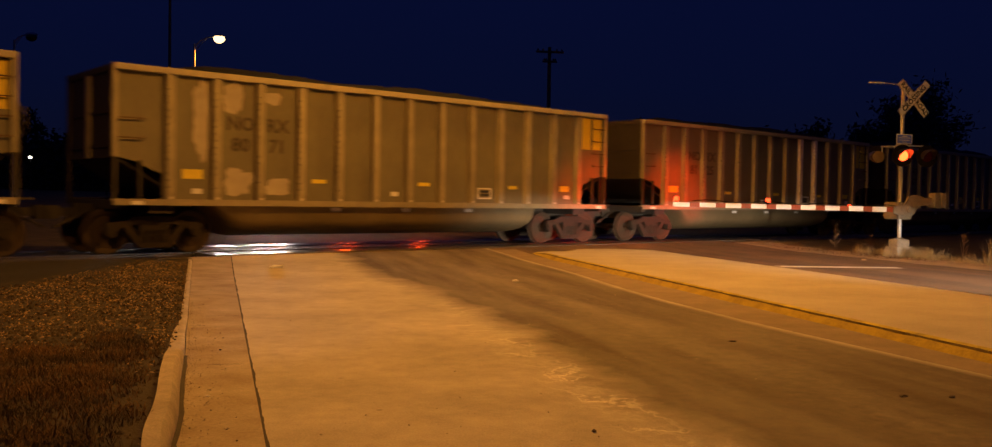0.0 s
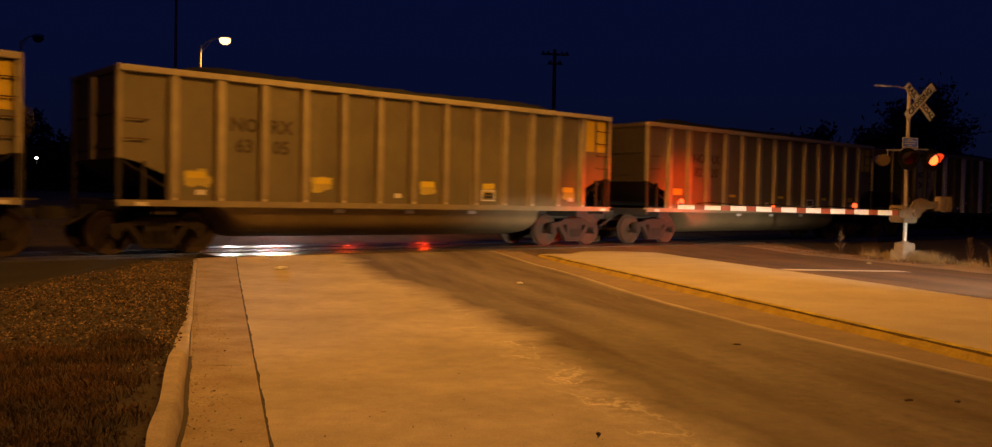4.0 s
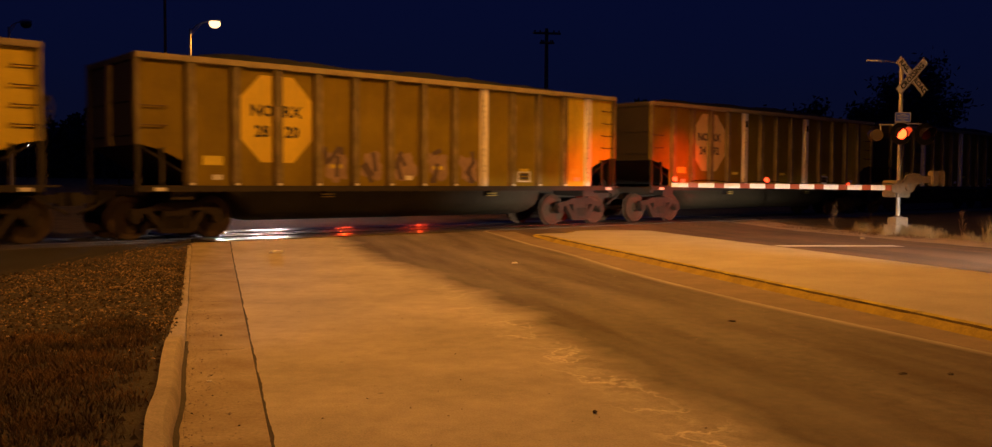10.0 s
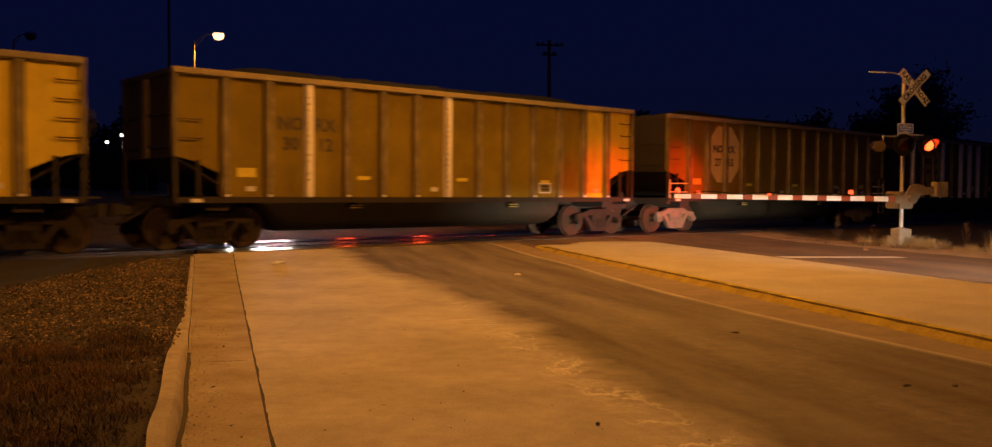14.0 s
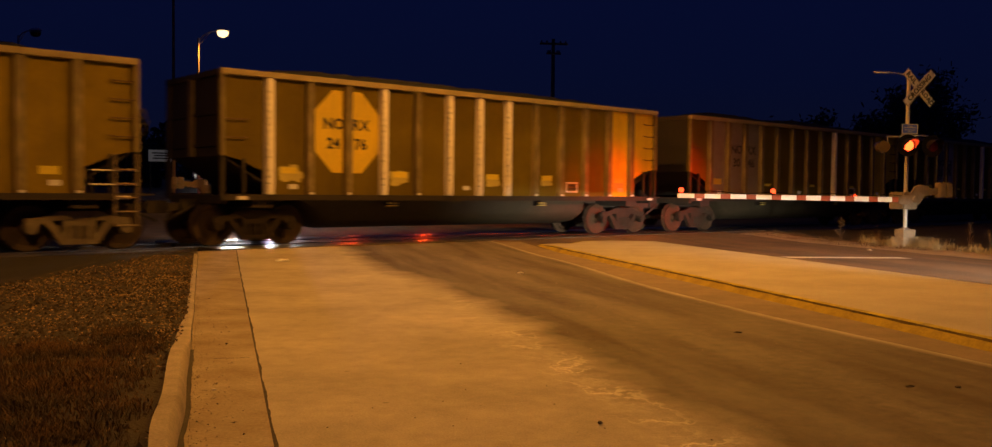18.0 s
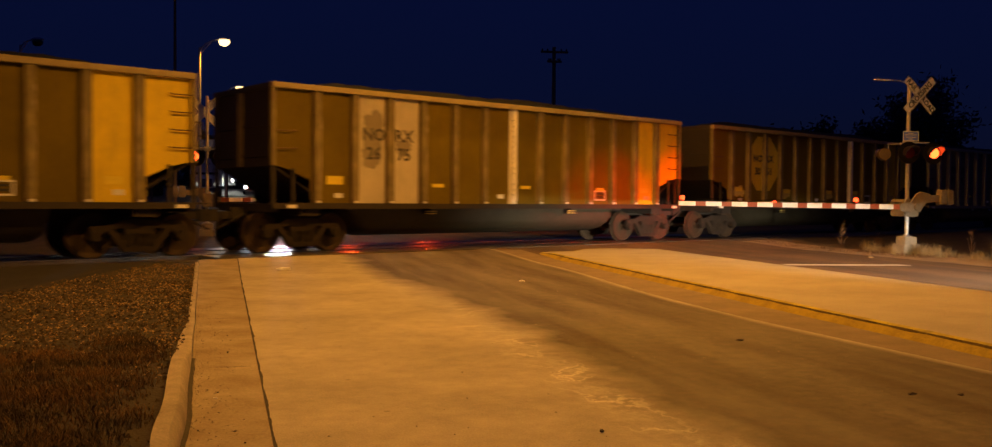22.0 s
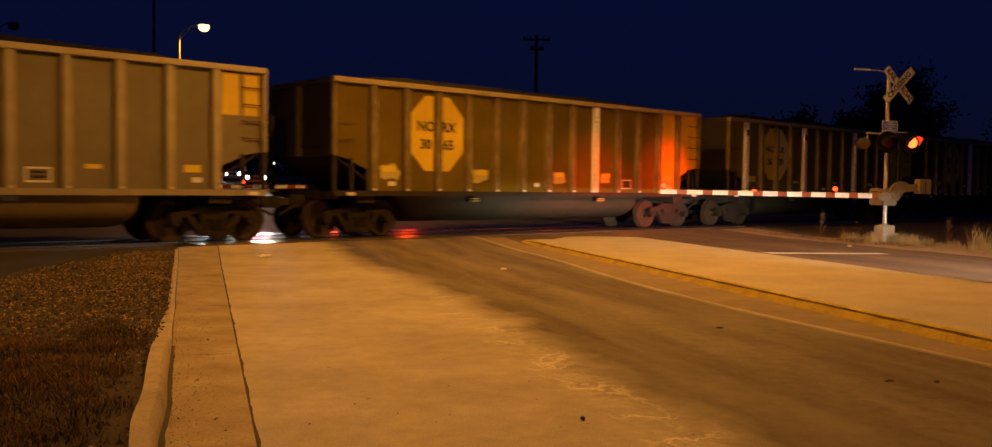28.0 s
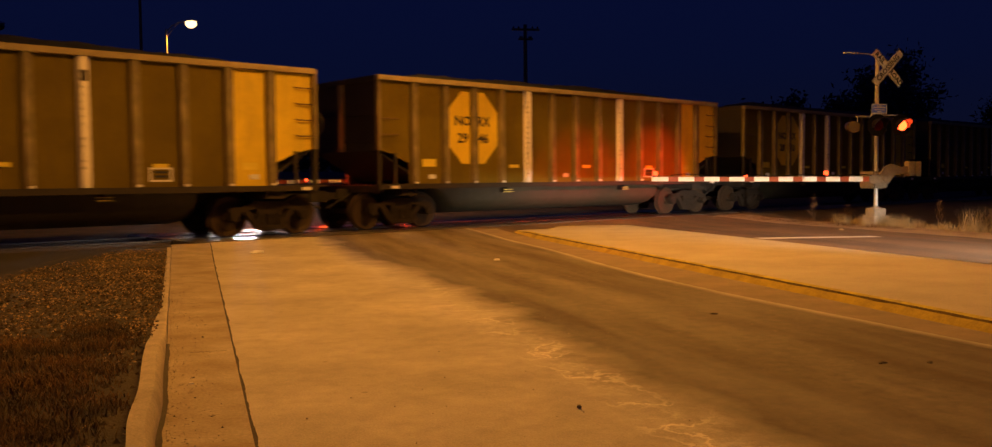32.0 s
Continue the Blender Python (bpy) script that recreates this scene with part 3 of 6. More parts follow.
def road_material():
    """Pale concrete with a darker asphalt wheel track along it, worn edges, cracks filled white and small stains."""
    m = node_mat("road_concrete", (0.43, 0.38, 0.315), 0.82, vary=0.34, scale=0.7, fine=70, bump=0.2)
    nt = m.node_tree
    n, l = nt.nodes, nt.links
    p = n["Principled BSDF"]
    old = p.inputs["Base Color"].links[0].from_socket
    tc = n.new("ShaderNodeTexCoord")
    rot = n.new("ShaderNodeMapping")
    rot.inputs["Rotation"].default_value = (0, 0, -radians(ROAD_TURN))
    l.new(tc.outputs["Object"], rot.inputs["Vector"])
    sep = n.new("ShaderNodeSeparateXYZ")
    l.new(rot.outputs[0], sep.inputs[0])

    def math_node(op, a, b=None, c=None):
        q = n.new("ShaderNodeMath")
        q.operation = op
        for i, w in enumerate((a, b, c)):
            if w is None:
                continue
            if isinstance(w, (int, float)):
                q.inputs[i].default_value = w
            else:
                l.new(w, q.inputs[i])
        return q.outputs[0]

    fleck = n.new("ShaderNodeTexNoise")
    fleck.inputs["Scale"].default_value = 7.0
    fleck.inputs["Detail"].default_value = 8
    fleck.inputs["Roughness"].default_value = 0.75
    l.new(rot.outputs[0], fleck.inputs["Vector"])
    nz = n.new("ShaderNodeTexNoise")
    nz.inputs["Scale"].default_value = 0.55
    nz.inputs["Detail"].default_value = 8
    nz.inputs["Roughness"].default_value = 0.62
    l.new(rot.outputs[0], nz.inputs["Vector"])
    wob = math_node("MULTIPLY_ADD", nz.outputs["Fac"], 1.5, -0.75)
    drift = n.new("ShaderNodeMapRange")
    drift.inputs["From Min"].default_value, drift.inputs["From Max"].default_value = 9.5, 18.0
    drift.inputs["To Max"].default_value = 0.62
    l.new(sep.outputs["Y"], drift.inputs["Value"])
    u = math_node("ADD", math_node("ADD", sep.outputs["X"], wob), drift.outputs[0])
    lo = n.new("ShaderNodeMapRange")
    lo.inputs["From Min"].default_value, lo.inputs["From Max"].default_value = 2.45, 3.0
    l.new(u, lo.inputs["Value"])
    hi = n.new("ShaderNodeMapRange")
    bend = n.new("ShaderNodeMapRange")
    bend.interpolation_type = "SMOOTHSTEP"
    bend.inputs["From Min"].default_value, bend.inputs["From Max"].default_value = 11, 18
    bend.inputs["To Max"].default_value = -0.42
    l.new(sep.outputs["Y"], bend.inputs["Value"])
    flare = n.new("ShaderNodeMapRange")
    flare.inputs["From Min"].default_value, flare.inputs["From Max"].default_value = 5.0, 9.3
    flare.inputs["To Min"].default_value, flare.inputs["To Max"].default_value = -0.28, 0.0
    l.new(sep.outputs["Y"], flare.inputs["Value"])
    u2 = math_node("ADD", math_node("MULTIPLY_ADD", wob, 0.10, sep.outputs["X"]), math_node("ADD", bend.outputs[0], flare.outputs[0]))
    hi.inputs["From Min"].default_value, hi.inputs["From Max"].default_value = 5.68, 5.50
    l.new(u2, hi.inputs["Value"])
    band = math_node("MULTIPLY", lo.outputs[0], hi.outputs[0])
    grain = n.new("ShaderNodeTexNoise")
    grain.inputs["Scale"].default_value = 1.3
    grain.inputs["Detail"].default_value = 9
    mp = n.new("ShaderNodeMapping")
    mp.inputs["Scale"].default_value = (1.7, 0.22, 1)
    l.new(rot.outputs[0], mp.inputs["Vector"])
    l.new(mp.outputs[0], grain.inputs["Vector"])
    gr = n.new("ShaderNodeMapRange")
    gr.inputs["From Min"].default_value, gr.inputs["From Max"].default_value = 0.33, 0.67
    gr.inputs["To Min"].default_value, gr.inputs["To Max"].default_value = 0.74, 1.0
    l.new(grain.outputs["Fac"], gr.inputs["Value"])
    # a paler strip between the wheel tracks
    strip = n.new("ShaderNodeMapRange")
    strip.interpolation_type = "SMOOTHSTEP"
    strip.inputs["From Min"].default_value, strip.inputs["From Max"].default_value = 0.55, 0.05
    strip.inputs["To Max"].default_value = 0.30
    l.new(math_node("ABSOLUTE", math_node("SUBTRACT", math_node("MULTIPLY_ADD", wob, 0.6, sep.outputs["X"]), 4.1)), strip.inputs["Value"])
    band2 = math_node("MULTIPLY", math_node("MULTIPLY", band, gr.outputs[0]), math_node("SUBTRACT", 1.0, math_node("MULTIPLY", strip.outputs[0], fleck.outputs["Fac"])))
    mix = n.new("ShaderNodeMix")
    mix.data_type = "RGBA"
    l.new(band2, mix.inputs["Factor"])
    l.new(old, mix.inputs[6])
    tar = n.new("ShaderNodeValToRGB")
    tar.color_ramp.elements[0].position, tar.color_ramp.elements[0].color = 0.36, (0.038, 0.0245, 0.0132, 1)
    tar.color_ramp.elements[1].position, tar.color_ramp.elements[1].color = 0.66, (0.082, 0.053, 0.029, 1)
    l.new(fleck.outputs["Fac"], tar.inputs[0])
    l.new(tar.outputs[0], mix.inputs[7])
    # pale filled cracks near the edge of the dark track
    vor = n.new("ShaderNodeTexVoronoi")
    vor.feature = "DISTANCE_TO_EDGE"
    vor.inputs["Scale"].default_value = 1.5
    warp = n.new("ShaderNodeVectorMath")
    warp.operation = "MULTIPLY_ADD"
    l.new(nz.outputs["Color"], warp.inputs[0])
    warp.inputs[1].default_value = (2.4, 2.4, 0)
    l.new(rot.outputs[0], warp.inputs[2])
    l.new(warp.outputs[0], vor.inputs["Vector"])
    cr = n.new("ShaderNodeMapRange")
    cr.inputs["From Min"].default_value, cr.inputs["From Max"].default_value = 0.040, 0.006
    l.new(vor.outputs["Distance"], cr.inputs["Value"])
    near = n.new("ShaderNodeMapRange")
    near.inputs["From Min"].default_value, near.inputs["From Max"].default_value = 0.32, 0.05
    dist = math_node("ABSOLUTE", math_node("SUBTRACT", math_node("MULTIPLY_ADD", wob, 0.55, sep.outputs["X"]), 2.45))
    l.new(dist, near.inputs["Value"])
    brk = n.new("ShaderNodeMapRange")
    brk.inputs["From Min"].default_value, brk.inputs["From Max"].default_value = 0.38, 0.50
    brn = n.new("ShaderNodeTexNoise")
    brn.inputs["Scale"].default_value = 1.1
    brn.inputs["Detail"].default_value = 5
    l.new(rot.outputs[0], brn.inputs["Vector"])
    l.new(brn.outputs["Fac"], brk.inputs["Value"])
    # crumbled pale patches along the same line, and a faint chalky rim
    edge_mark = n.new("ShaderNodeMapRange")
    edge_mark.inputs["From Min"].default_value, edge_mark.inputs["From Max"].default_value = 0.47, 0.60
    l.new(fleck.outputs["Fac"], edge_mark.inputs["Value"])
    far = n.new("ShaderNodeMapRange")
    far.inputs["From Min"].default_value, far.inputs["From Max"].default_value = 13.0, 8.0
    l.new(sep.outputs["Y"], far.inputs["Value"])
    marks = math_node("MAXIMUM", math_node("MULTIPLY", cr.outputs[0], 1.0), math_node("MULTIPLY", edge_mark.outputs[0], 0.40))
    crack = math_node("MULTIPLY", math_node("MULTIPLY", marks, near.outputs[0]), math_node("MULTIPLY", brk.outputs[0], far.outputs[0]))
    mix2 = n.new("ShaderNodeMix")
    mix2.data_type = "RGBA"
    l.new(crack, mix2.inputs["Factor"])
    l.new(mix.outputs[2], mix2.inputs[6])
    mix2.inputs[7].default_value = (0.60, 0.55, 0.47, 1)
    # scattered dark spots
    sp = n.new("ShaderNodeTexVoronoi")
    sp.inputs["Scale"].default_value = 1.6
    l.new(rot.outputs[0], sp.inputs["Vector"])
    sr = n.new("ShaderNodeMapRange")
    sr.inputs["From Min"].default_value, sr.inputs["From Max"].default_value = 0.045, 0.02
    l.new(sp.outputs["Distance"], sr.inputs["Value"])
    mix3 = n.new("ShaderNodeMix")
    mix3.data_type = "RGBA"
    l.new(math_node("MULTIPLY", sr.outputs[0], 0.5), mix3.inputs["Factor"])
    l.new(mix2.outputs[2], mix3.inputs[6])
    mix3.inputs[7].default_value = (0.10, 0.075, 0.05, 1)
    # blotches and worn, gritty grain over all of it
    blot = n.new("ShaderNodeTexNoise")
    blot.inputs["Scale"].default_value = 5.5
    blot.inputs["Detail"].default_value = 11
    blot.inputs["Roughness"].default_value = 0.74
    l.new(rot.outputs[0], blot.inputs["Vector"])
    br = n.new("ShaderNodeMapRange")
    br.inputs["From Min"].default_value, br.inputs["From Max"].default_value = 0.32, 0.68
    br.inputs["To Min"].default_value, br.inputs["To Max"].default_value = 0.88, 1.14
    l.new(blot.outputs["Fac"], br.inputs["Value"])
    mul = n.new("ShaderNodeVectorMath")
    mul.operation = "SCALE"
    l.new(mix3.outputs[2], mul.inputs[0])
    l.new(br.outputs[0], mul.inputs["Scale"])
    l.new(mul.outputs[0], p.inputs["Base Color"])
    return m


def lane_bands(m, lo, hi):
    """Long dull and pale bands left along a lane by tyres."""
    n, l = m.node_tree.nodes, m.node_tree.links
    p = n["Principled BSDF"]
    old = p.inputs["Base Color"].links[0].from_socket
    tc = n.new("ShaderNodeTexCoord")
    rot = n.new("ShaderNodeMapping")
    rot.inputs["Rotation"].default_value = (0, 0, -radians(ROAD_TURN))
    l.new(tc.outputs["Object"], rot.inputs["Vector"])
    mp = n.new("ShaderNodeMapping")
    mp.inputs["Scale"].default_value = (0.95, 0.07, 1)
    l.new(rot.outputs[0], mp.inputs["Vector"])
    nz = n.new("ShaderNodeTexNoise")
    nz.inputs["Scale"].default_value = 1.0
    nz.inputs["Detail"].default_value = 7
    l.new(mp.outputs[0], nz.inputs["Vector"])
    mr = n.new("ShaderNodeMapRange")
    mr.inputs["From Min"].default_value, mr.inputs["From Max"].default_value = 0.36, 0.64
    mr.inputs["To Min"].default_value, mr.inputs["To Max"].default_value = lo, hi
    l.new(nz.outputs["Fac"], mr.inputs["Value"])
    mul = n.new("ShaderNodeVectorMath")
    mul.operation = "SCALE"
    l.new(old, mul.inputs[0])
    l.new(mr.outputs[0], mul.inputs["Scale"])
    l.new(mul.outputs[0], p.inputs["Base Color"])


lane_bands(M["asphalt"], 0.55, 1.35)
M_ROAD = road_material()
setting()


# ---- the coal train ----
PITCH = 16.18                    # from car to car
HALF = 7.23                      # half of a body's length
BAY = 1.011                      # from post to post
TOP, SILL = 3.88, 1.13           # over the rail
SIDE = -1.6                      # outer face of the posts
SKIN = SIDE + 0.13               # the side sheets
POSTS = [(i - 6) * BAY for i in range(13)]
EDGES = [-HALF] + POSTS + [HALF]


def train_run(t):
    """How far the train has gone at t seconds; it slows a little."""
    return -16.339 + 8.1411 * t - 0.010897 * t * t + 0.0000795 * t ** 3


def car_place(k, t):
    return TRACK @ pose(6.916 + 6 * BAY + PITCH * (k - 1) - train_run(t), TRACK_B, RAIL)


def panel_mesh(i):
    def make(bm):
        x0, x1 = EDGES[i], EDGES[i + 1]
        y0, y1 = SKIN, SKIN + 0.02
        if i == 0:
            poly = [(x0, 2.03), (x0, TOP - 0.1), (x1, TOP - 0.1), (x1, SILL + 0.02), (x1 - 0.14, SILL + 0.02), (x1 - 0.14, 1.68), (x0 + 0.45, 1.93)]
        elif i == 13:
            poly = [(x1, 2.03), (x1, TOP - 0.1), (x0, TOP - 0.1), (x0, SILL + 0.02), (x0 + 0.14, SILL + 0.02), (x0 + 0.14, 1.68), (x1 - 0.45, 1.93)]
        else:
            box(bm, x0, x1, y0, y1, SILL + 0.02, TOP - 0.1)
            return
        prism(bm, poly, "y", y0, y1)
    return make


def post_mesh(bm):
    # a hat-shaped post, wider at its foot
    w0, w1 = 0.085, 0.115
    z0, z1 = SILL + 0.03, TOP - 0.13
    for za, zb, da, db in ((z0, z0 + 0.14, -0.02, 0.0), (z0 + 0.14, z1, 0.0, 0.0)):
        v = []
        for z, d in ((za, da), (zb, db)):
            v.append([bm.verts.new(p) for p in ((-w1, SKIN, z), (-w0, SIDE - d, z), (w0, SIDE - d, z), (w1, SKIN, z))])
        for i in range(3):
            bm.faces.new((v[0][i], v[0][i + 1], v[1][i + 1], v[1][i]))
        bm.faces.new(v[0])
        bm.faces.new(v[1][::-1])


def foot_mesh(bm):
    box(bm, -0.05, 0.05, SIDE - 0.024, SIDE - 0.002, SILL + 0.035, SILL + 0.085)


def edge_mesh(kind):
    """The worn, toothed edge of a reflective strip."""
    def make(bm):
        rnd = random.Random(60 + kind)
        x, poly = -0.087, []
        z = SILL + 0.25
        while z < TOP - 0.35:
            w = rnd.uniform(0.018, 0.045) if rnd.random() < 0.8 else 0.006
            poly += [(x + 0.004, z), (x + w, z + 0.01), (x + w, z + 0.045), (x + 0.004, z + 0.055)]
            z += 0.145
        poly += [(x, poly[-1][1]), (x, poly[0][1])]
        prism(bm, poly, "y", SIDE - 0.003, SIDE)
    return make


def wear_mesh(kind):
    """One pale ragged streak where the paint has gone along a post's edge."""
    def make(bm):
        rnd = random.Random(80 + kind)
        side = 1 if kind % 3 == 2 else -1
        z = SILL + 0.12
        pairs = []
        while z < TOP - 0.5:
            h = rnd.uniform(0.05, 0.22)
            w = rnd.choice((0.003, 0.004, 0.006, 0.018, 0.03, 0.045)) * rnd.uniform(0.7, 1.1)
            pairs.append((w, z))
            z += h
        rows = []
        for w, z in pairs:
            rows.append([bm.verts.new((side * a, b, z)) for a, b in ((0.084, SIDE), (0.084, SIDE - 0.003), (0.084 - w, SIDE - 0.003), (0.084 - w, SIDE))])
        for lo, hi in zip(rows, rows[1:]):
            for q in range(3):
                bm.faces.new((lo[q], lo[q + 1], hi[q + 1], hi[q])[::side])
        for end in (rows[0], rows[-1]):
            bm.faces.new(end)
    return make


def gap_mesh(bm):
    box(bm, -0.07, 0.06, SIDE - 0.005, SIDE, TOP - 0.62, TOP - 0.40)


def chord_mesh(bm):
    box(bm, -HALF, HALF, SIDE - 0.03, SIDE + 0.13, TOP - 0.13, TOP)


def sill_mesh(bm):
    prism(bm, [(SIDE - 0.01, SILL - 0.10), (SIDE - 0.01, SILL + 0.03), (SKIN + 0.02, SILL + 0.03), (SKIN + 0.02, SILL - 0.02), (SIDE + 0.03, SILL - 0.02), (SIDE + 0.03, SILL - 0.10)], "x", -HALF, HALF)


def bracket_mesh(bm):
    # carries the reflectors in front of the narrow belly
    box(bm, -0.03, 0.03, -1.411, -1.05, 0.88, 1.06)


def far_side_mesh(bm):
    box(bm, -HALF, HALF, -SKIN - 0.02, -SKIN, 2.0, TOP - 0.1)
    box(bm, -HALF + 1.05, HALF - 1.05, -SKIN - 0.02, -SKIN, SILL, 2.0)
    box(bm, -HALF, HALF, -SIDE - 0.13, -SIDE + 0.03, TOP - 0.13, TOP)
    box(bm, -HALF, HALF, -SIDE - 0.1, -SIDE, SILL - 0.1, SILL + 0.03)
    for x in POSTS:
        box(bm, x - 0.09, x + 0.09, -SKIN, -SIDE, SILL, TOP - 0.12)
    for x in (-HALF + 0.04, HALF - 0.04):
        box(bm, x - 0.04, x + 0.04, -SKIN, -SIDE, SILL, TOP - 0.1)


def end_pieces(s):
    """The pieces of an end wall: name, maker, material (None: the dark shaded end colour)."""
    x = s * (HALF - 0.06)
    def flat(bm):
        box(bm, min(x, x - s * 0.02), max(x, x - s * 0.02), SKIN, -SKIN, 2.03, TOP - 0.02)
    def slope(bm):
        prism(bm, [(x, 2.03), (x, 2.00), (x - s * 1.3, 1.22), (x - s * 1.3, 1.25)], "y", SKIN + 0.02, -SKIN - 0.02)
    def beam(z):
        return lambda bm: box(bm, min(x, x + s * 0.03), max(x, x + s * 0.03), SKIN + 0.05, -SKIN - 0.05, z - 0.04, z + 0.04)
    def post(bm):
        box(bm, min(x, x + s * 0.05), max(x, x + s * 0.05), 0.02, 0.24, 2.0, TOP - 0.13)
    def head(bm):
        box(bm, min(x, x + s * 0.04), max(x, x + s * 0.04), SIDE + 0.14, -SIDE - 0.14, TOP - 0.13, TOP)
    # slope sheet and end chord also go near black to stand for shade
    return (("end_sheet", flat, None), ("slope_sheet", slope, "grime"), ("end_beam_low", beam(2.25), None), ("end_beam", beam(2.95), None), ("end_post", post, "rib"), ("end_chord", head, "grime"))


def corner_mesh(s):
    def make(bm):
        x = s * (HALF - 0.045)
        box(bm, x - 0.045, x + 0.045, SIDE, SIDE + 0.1, 2.0, TOP - 0.13)
    return make


def stay_mesh(s):
    """The dark lower corner and the stay behind the cut-away side."""
    def make(bm):
        x = s * (HALF - 0.045)
        box(bm, x - 0.04, x + 0.04, SIDE + 0.02, SIDE + 0.1, SILL - 0.08, 2.0)
        box(bm, s * (HALF - 0.55) - 0.03, s * (HALF - 0.55) + 0.03, SIDE + 0.05, SIDE + 0.11, SILL, 1.95)
    return make


def centre_sill_mesh(bm):
    box(bm, -7.55, 7.55, -0.17, 0.17, 0.72, 1.04)
    for s in (-1, 1):
        box(bm, s * 6.21 - 0.25, s * 6.21 + 0.25, -1.45, 1.45, 0.86, 1.10)
        box(bm, s * 7.1 - 0.08, s * 7.1 + 0.08, -1.5, 1.5, 0.95, 1.12)
    box(bm, -HALF + 0.1, HALF - 0.1, -1.5, 1.5, 1.10, 1.13)


def brake_stand_mesh(bm):
    box(bm, HALF + 0.02, HALF + 0.10, -1.32, -1.22, 1.15, 2.95)
    box(bm, HALF - 0.06, HALF + 0.30, -1.50, -0.60, 1.12, 1.16)


def brake_wheel_mesh(bm):
    for k in range(16):
        a, b = 2 * math.pi * k / 16, 2 * math.pi * (k + 1) / 16
        rod(bm, (HALF + 0.17, -1.27 + 0.27 * math.cos(a), 2.62 + 0.27 * math.sin(a)), (HALF + 0.17, -1.27 + 0.27 * math.cos(b), 2.62 + 0.27 * math.sin(b)), 0.018, seg=5)
    for a in (0.3, 1.9, 3.4, 5.0):
        rod(bm, (HALF + 0.10, -1.27, 2.62), (HALF + 0.17, -1.27 + 0.27 * math.cos(a), 2.62 + 0.27 * math.sin(a)), 0.014, seg=5)


def tub_maker(half):
    # the rounded belly between the trucks, with raked ends
    return lambda bm: tub_mesh(bm, half)


def tub_mesh(bm, half):
    def ring(x, lift, k=12):
        out = []
        for i in range(k + 1):
            w = math.pi * i / k
            y = -half * math.cos(w)
            z = 1.06 - max(0, (0.74 - lift)) * (math.sin(w) ** 0.55)
            out.append(bm.verts.new((x, y, z)))
        return out
    xs = ((-5.05, 0.70), (-4.55, 0.12), (-4.30, 0.02), (-4.15, 0.0), (0, 0.0), (4.15, 0.0), (4.30, 0.02), (4.42, 0.10), (4.50, 0.70))
    prev = None
    for x, lift in xs:
        r = ring(x, lift)
        if prev:
            for a in range(len(r) - 1):
                bm.faces.new((prev[a], prev[a + 1], r[a + 1], r[a]))
        prev = r


def load_mesh(seed):
    def make(bm):
        rnd = random.Random(seed)
        nx, ny = 44, 9
        g = []
        for i in range(nx + 1):
            x = -HALF + 0.12 + (2 * HALF - 0.24) * i / nx
            row = []
            for j in range(ny + 1):
                y = SKIN + 0.05 + (-2 * SKIN - 0.1) * j / ny
                s = 1 - abs(2 * j / ny - 1) ** 2.2
                e = smooth(0, 2.6, min(x + HALF, HALF - x))
                h = 0.46 * s * e * (0.92 + 0.16 * noise.noise((x * 0.35, seed, 0)))
                row.append(bm.verts.new((x, y, TOP - 0.12 + h + rnd.uniform(-0.028, 0.028) * e)))
            g.append(row)
        for i in range(nx):
            for j in range(ny):
                bm.faces.new((g[i][j], g[i + 1][j], g[i + 1][j + 1], g[i][j + 1]))
    return make


def frame_casting(bm):
    # three-piece truck's side frame: two pedestals, an arched top and a belly with windows
    y0, y1 = -1.12, -0.98
    top = [(-1.02, 0.46), (-0.98, 0.66), (-0.62, 0.70), (-0.40, 0.80), (0.40, 0.80), (0.62, 0.70), (0.98, 0.66), (1.02, 0.46)]
    prism(bm, top + [(0.78, 0.46), (0.66, 0.58), (0.36, 0.62), (-0.36, 0.62), (-0.66, 0.58), (-0.78, 0.46)], "y", y0, y1)
    prism(bm, [(-0.66, 0.58), (-0.50, 0.60), (-0.22, 0.24), (0.22, 0.24), (0.50, 0.60), (0.66, 0.58), (0.34, 0.13), (-0.34, 0.13)], "y", y0, y1)
    for s in (-1, 1):
        prism(bm, [(s * 0.30, 0.22), (s * 0.22, 0.24), (s * 0.22, 0.64), (s * 0.32, 0.64)], "y", y0, y1)
    # spring nest
    for x in (-0.15, 0, 0.15):
        rod(bm, (x, -1.05, 0.24), (x, -1.05, 0.50), 0.06, seg=8)
    box(bm, -0.23, 0.23, -1.10, -0.98, 0.50, 0.66)
    for s in (-1, 1):
        rod(bm, (s * 0.89, -1.17, 0.457), (s * 0.89, -0.98, 0.457), 0.115, 0.125, seg=12)


def wheelset_mesh(bm):
    for s in (-1, 1):
        o = s * 0.752
        w = -s
        prof = [(0.001, o + s * 0.10), (0.10, o + s * 0.10), (0.13, o + s * 0.03), (0.34, o + s * 0.02), (0.385, o + s * 0.055), (0.455, o + s * 0.06), (0.460, o - s * 0.03), (0.487, o - s * 0.045), (0.487, o - s * 0.07), (0.385, o - s * 0.07), (0.34, o - s * 0.03), (0.13, o - s * 0.04), (0.08, o - s * 0.09)]
        lathe(bm, [(r, h) for r, h in prof], "y", 28)
    rod(bm, (0, -1.0, 0), (0, 1.0, 0), 0.075, seg=10)


def bolster_mesh(bm):
    box(bm, -0.20, 0.20, -1.0, 1.0, 0.50, 0.78)
    box(bm, -0.62, -0.54, -0.85, 0.85, 0.36, 0.46)
    box(bm, 0.54, 0.62, -0.85, 0.85, 0.36, 0.46)


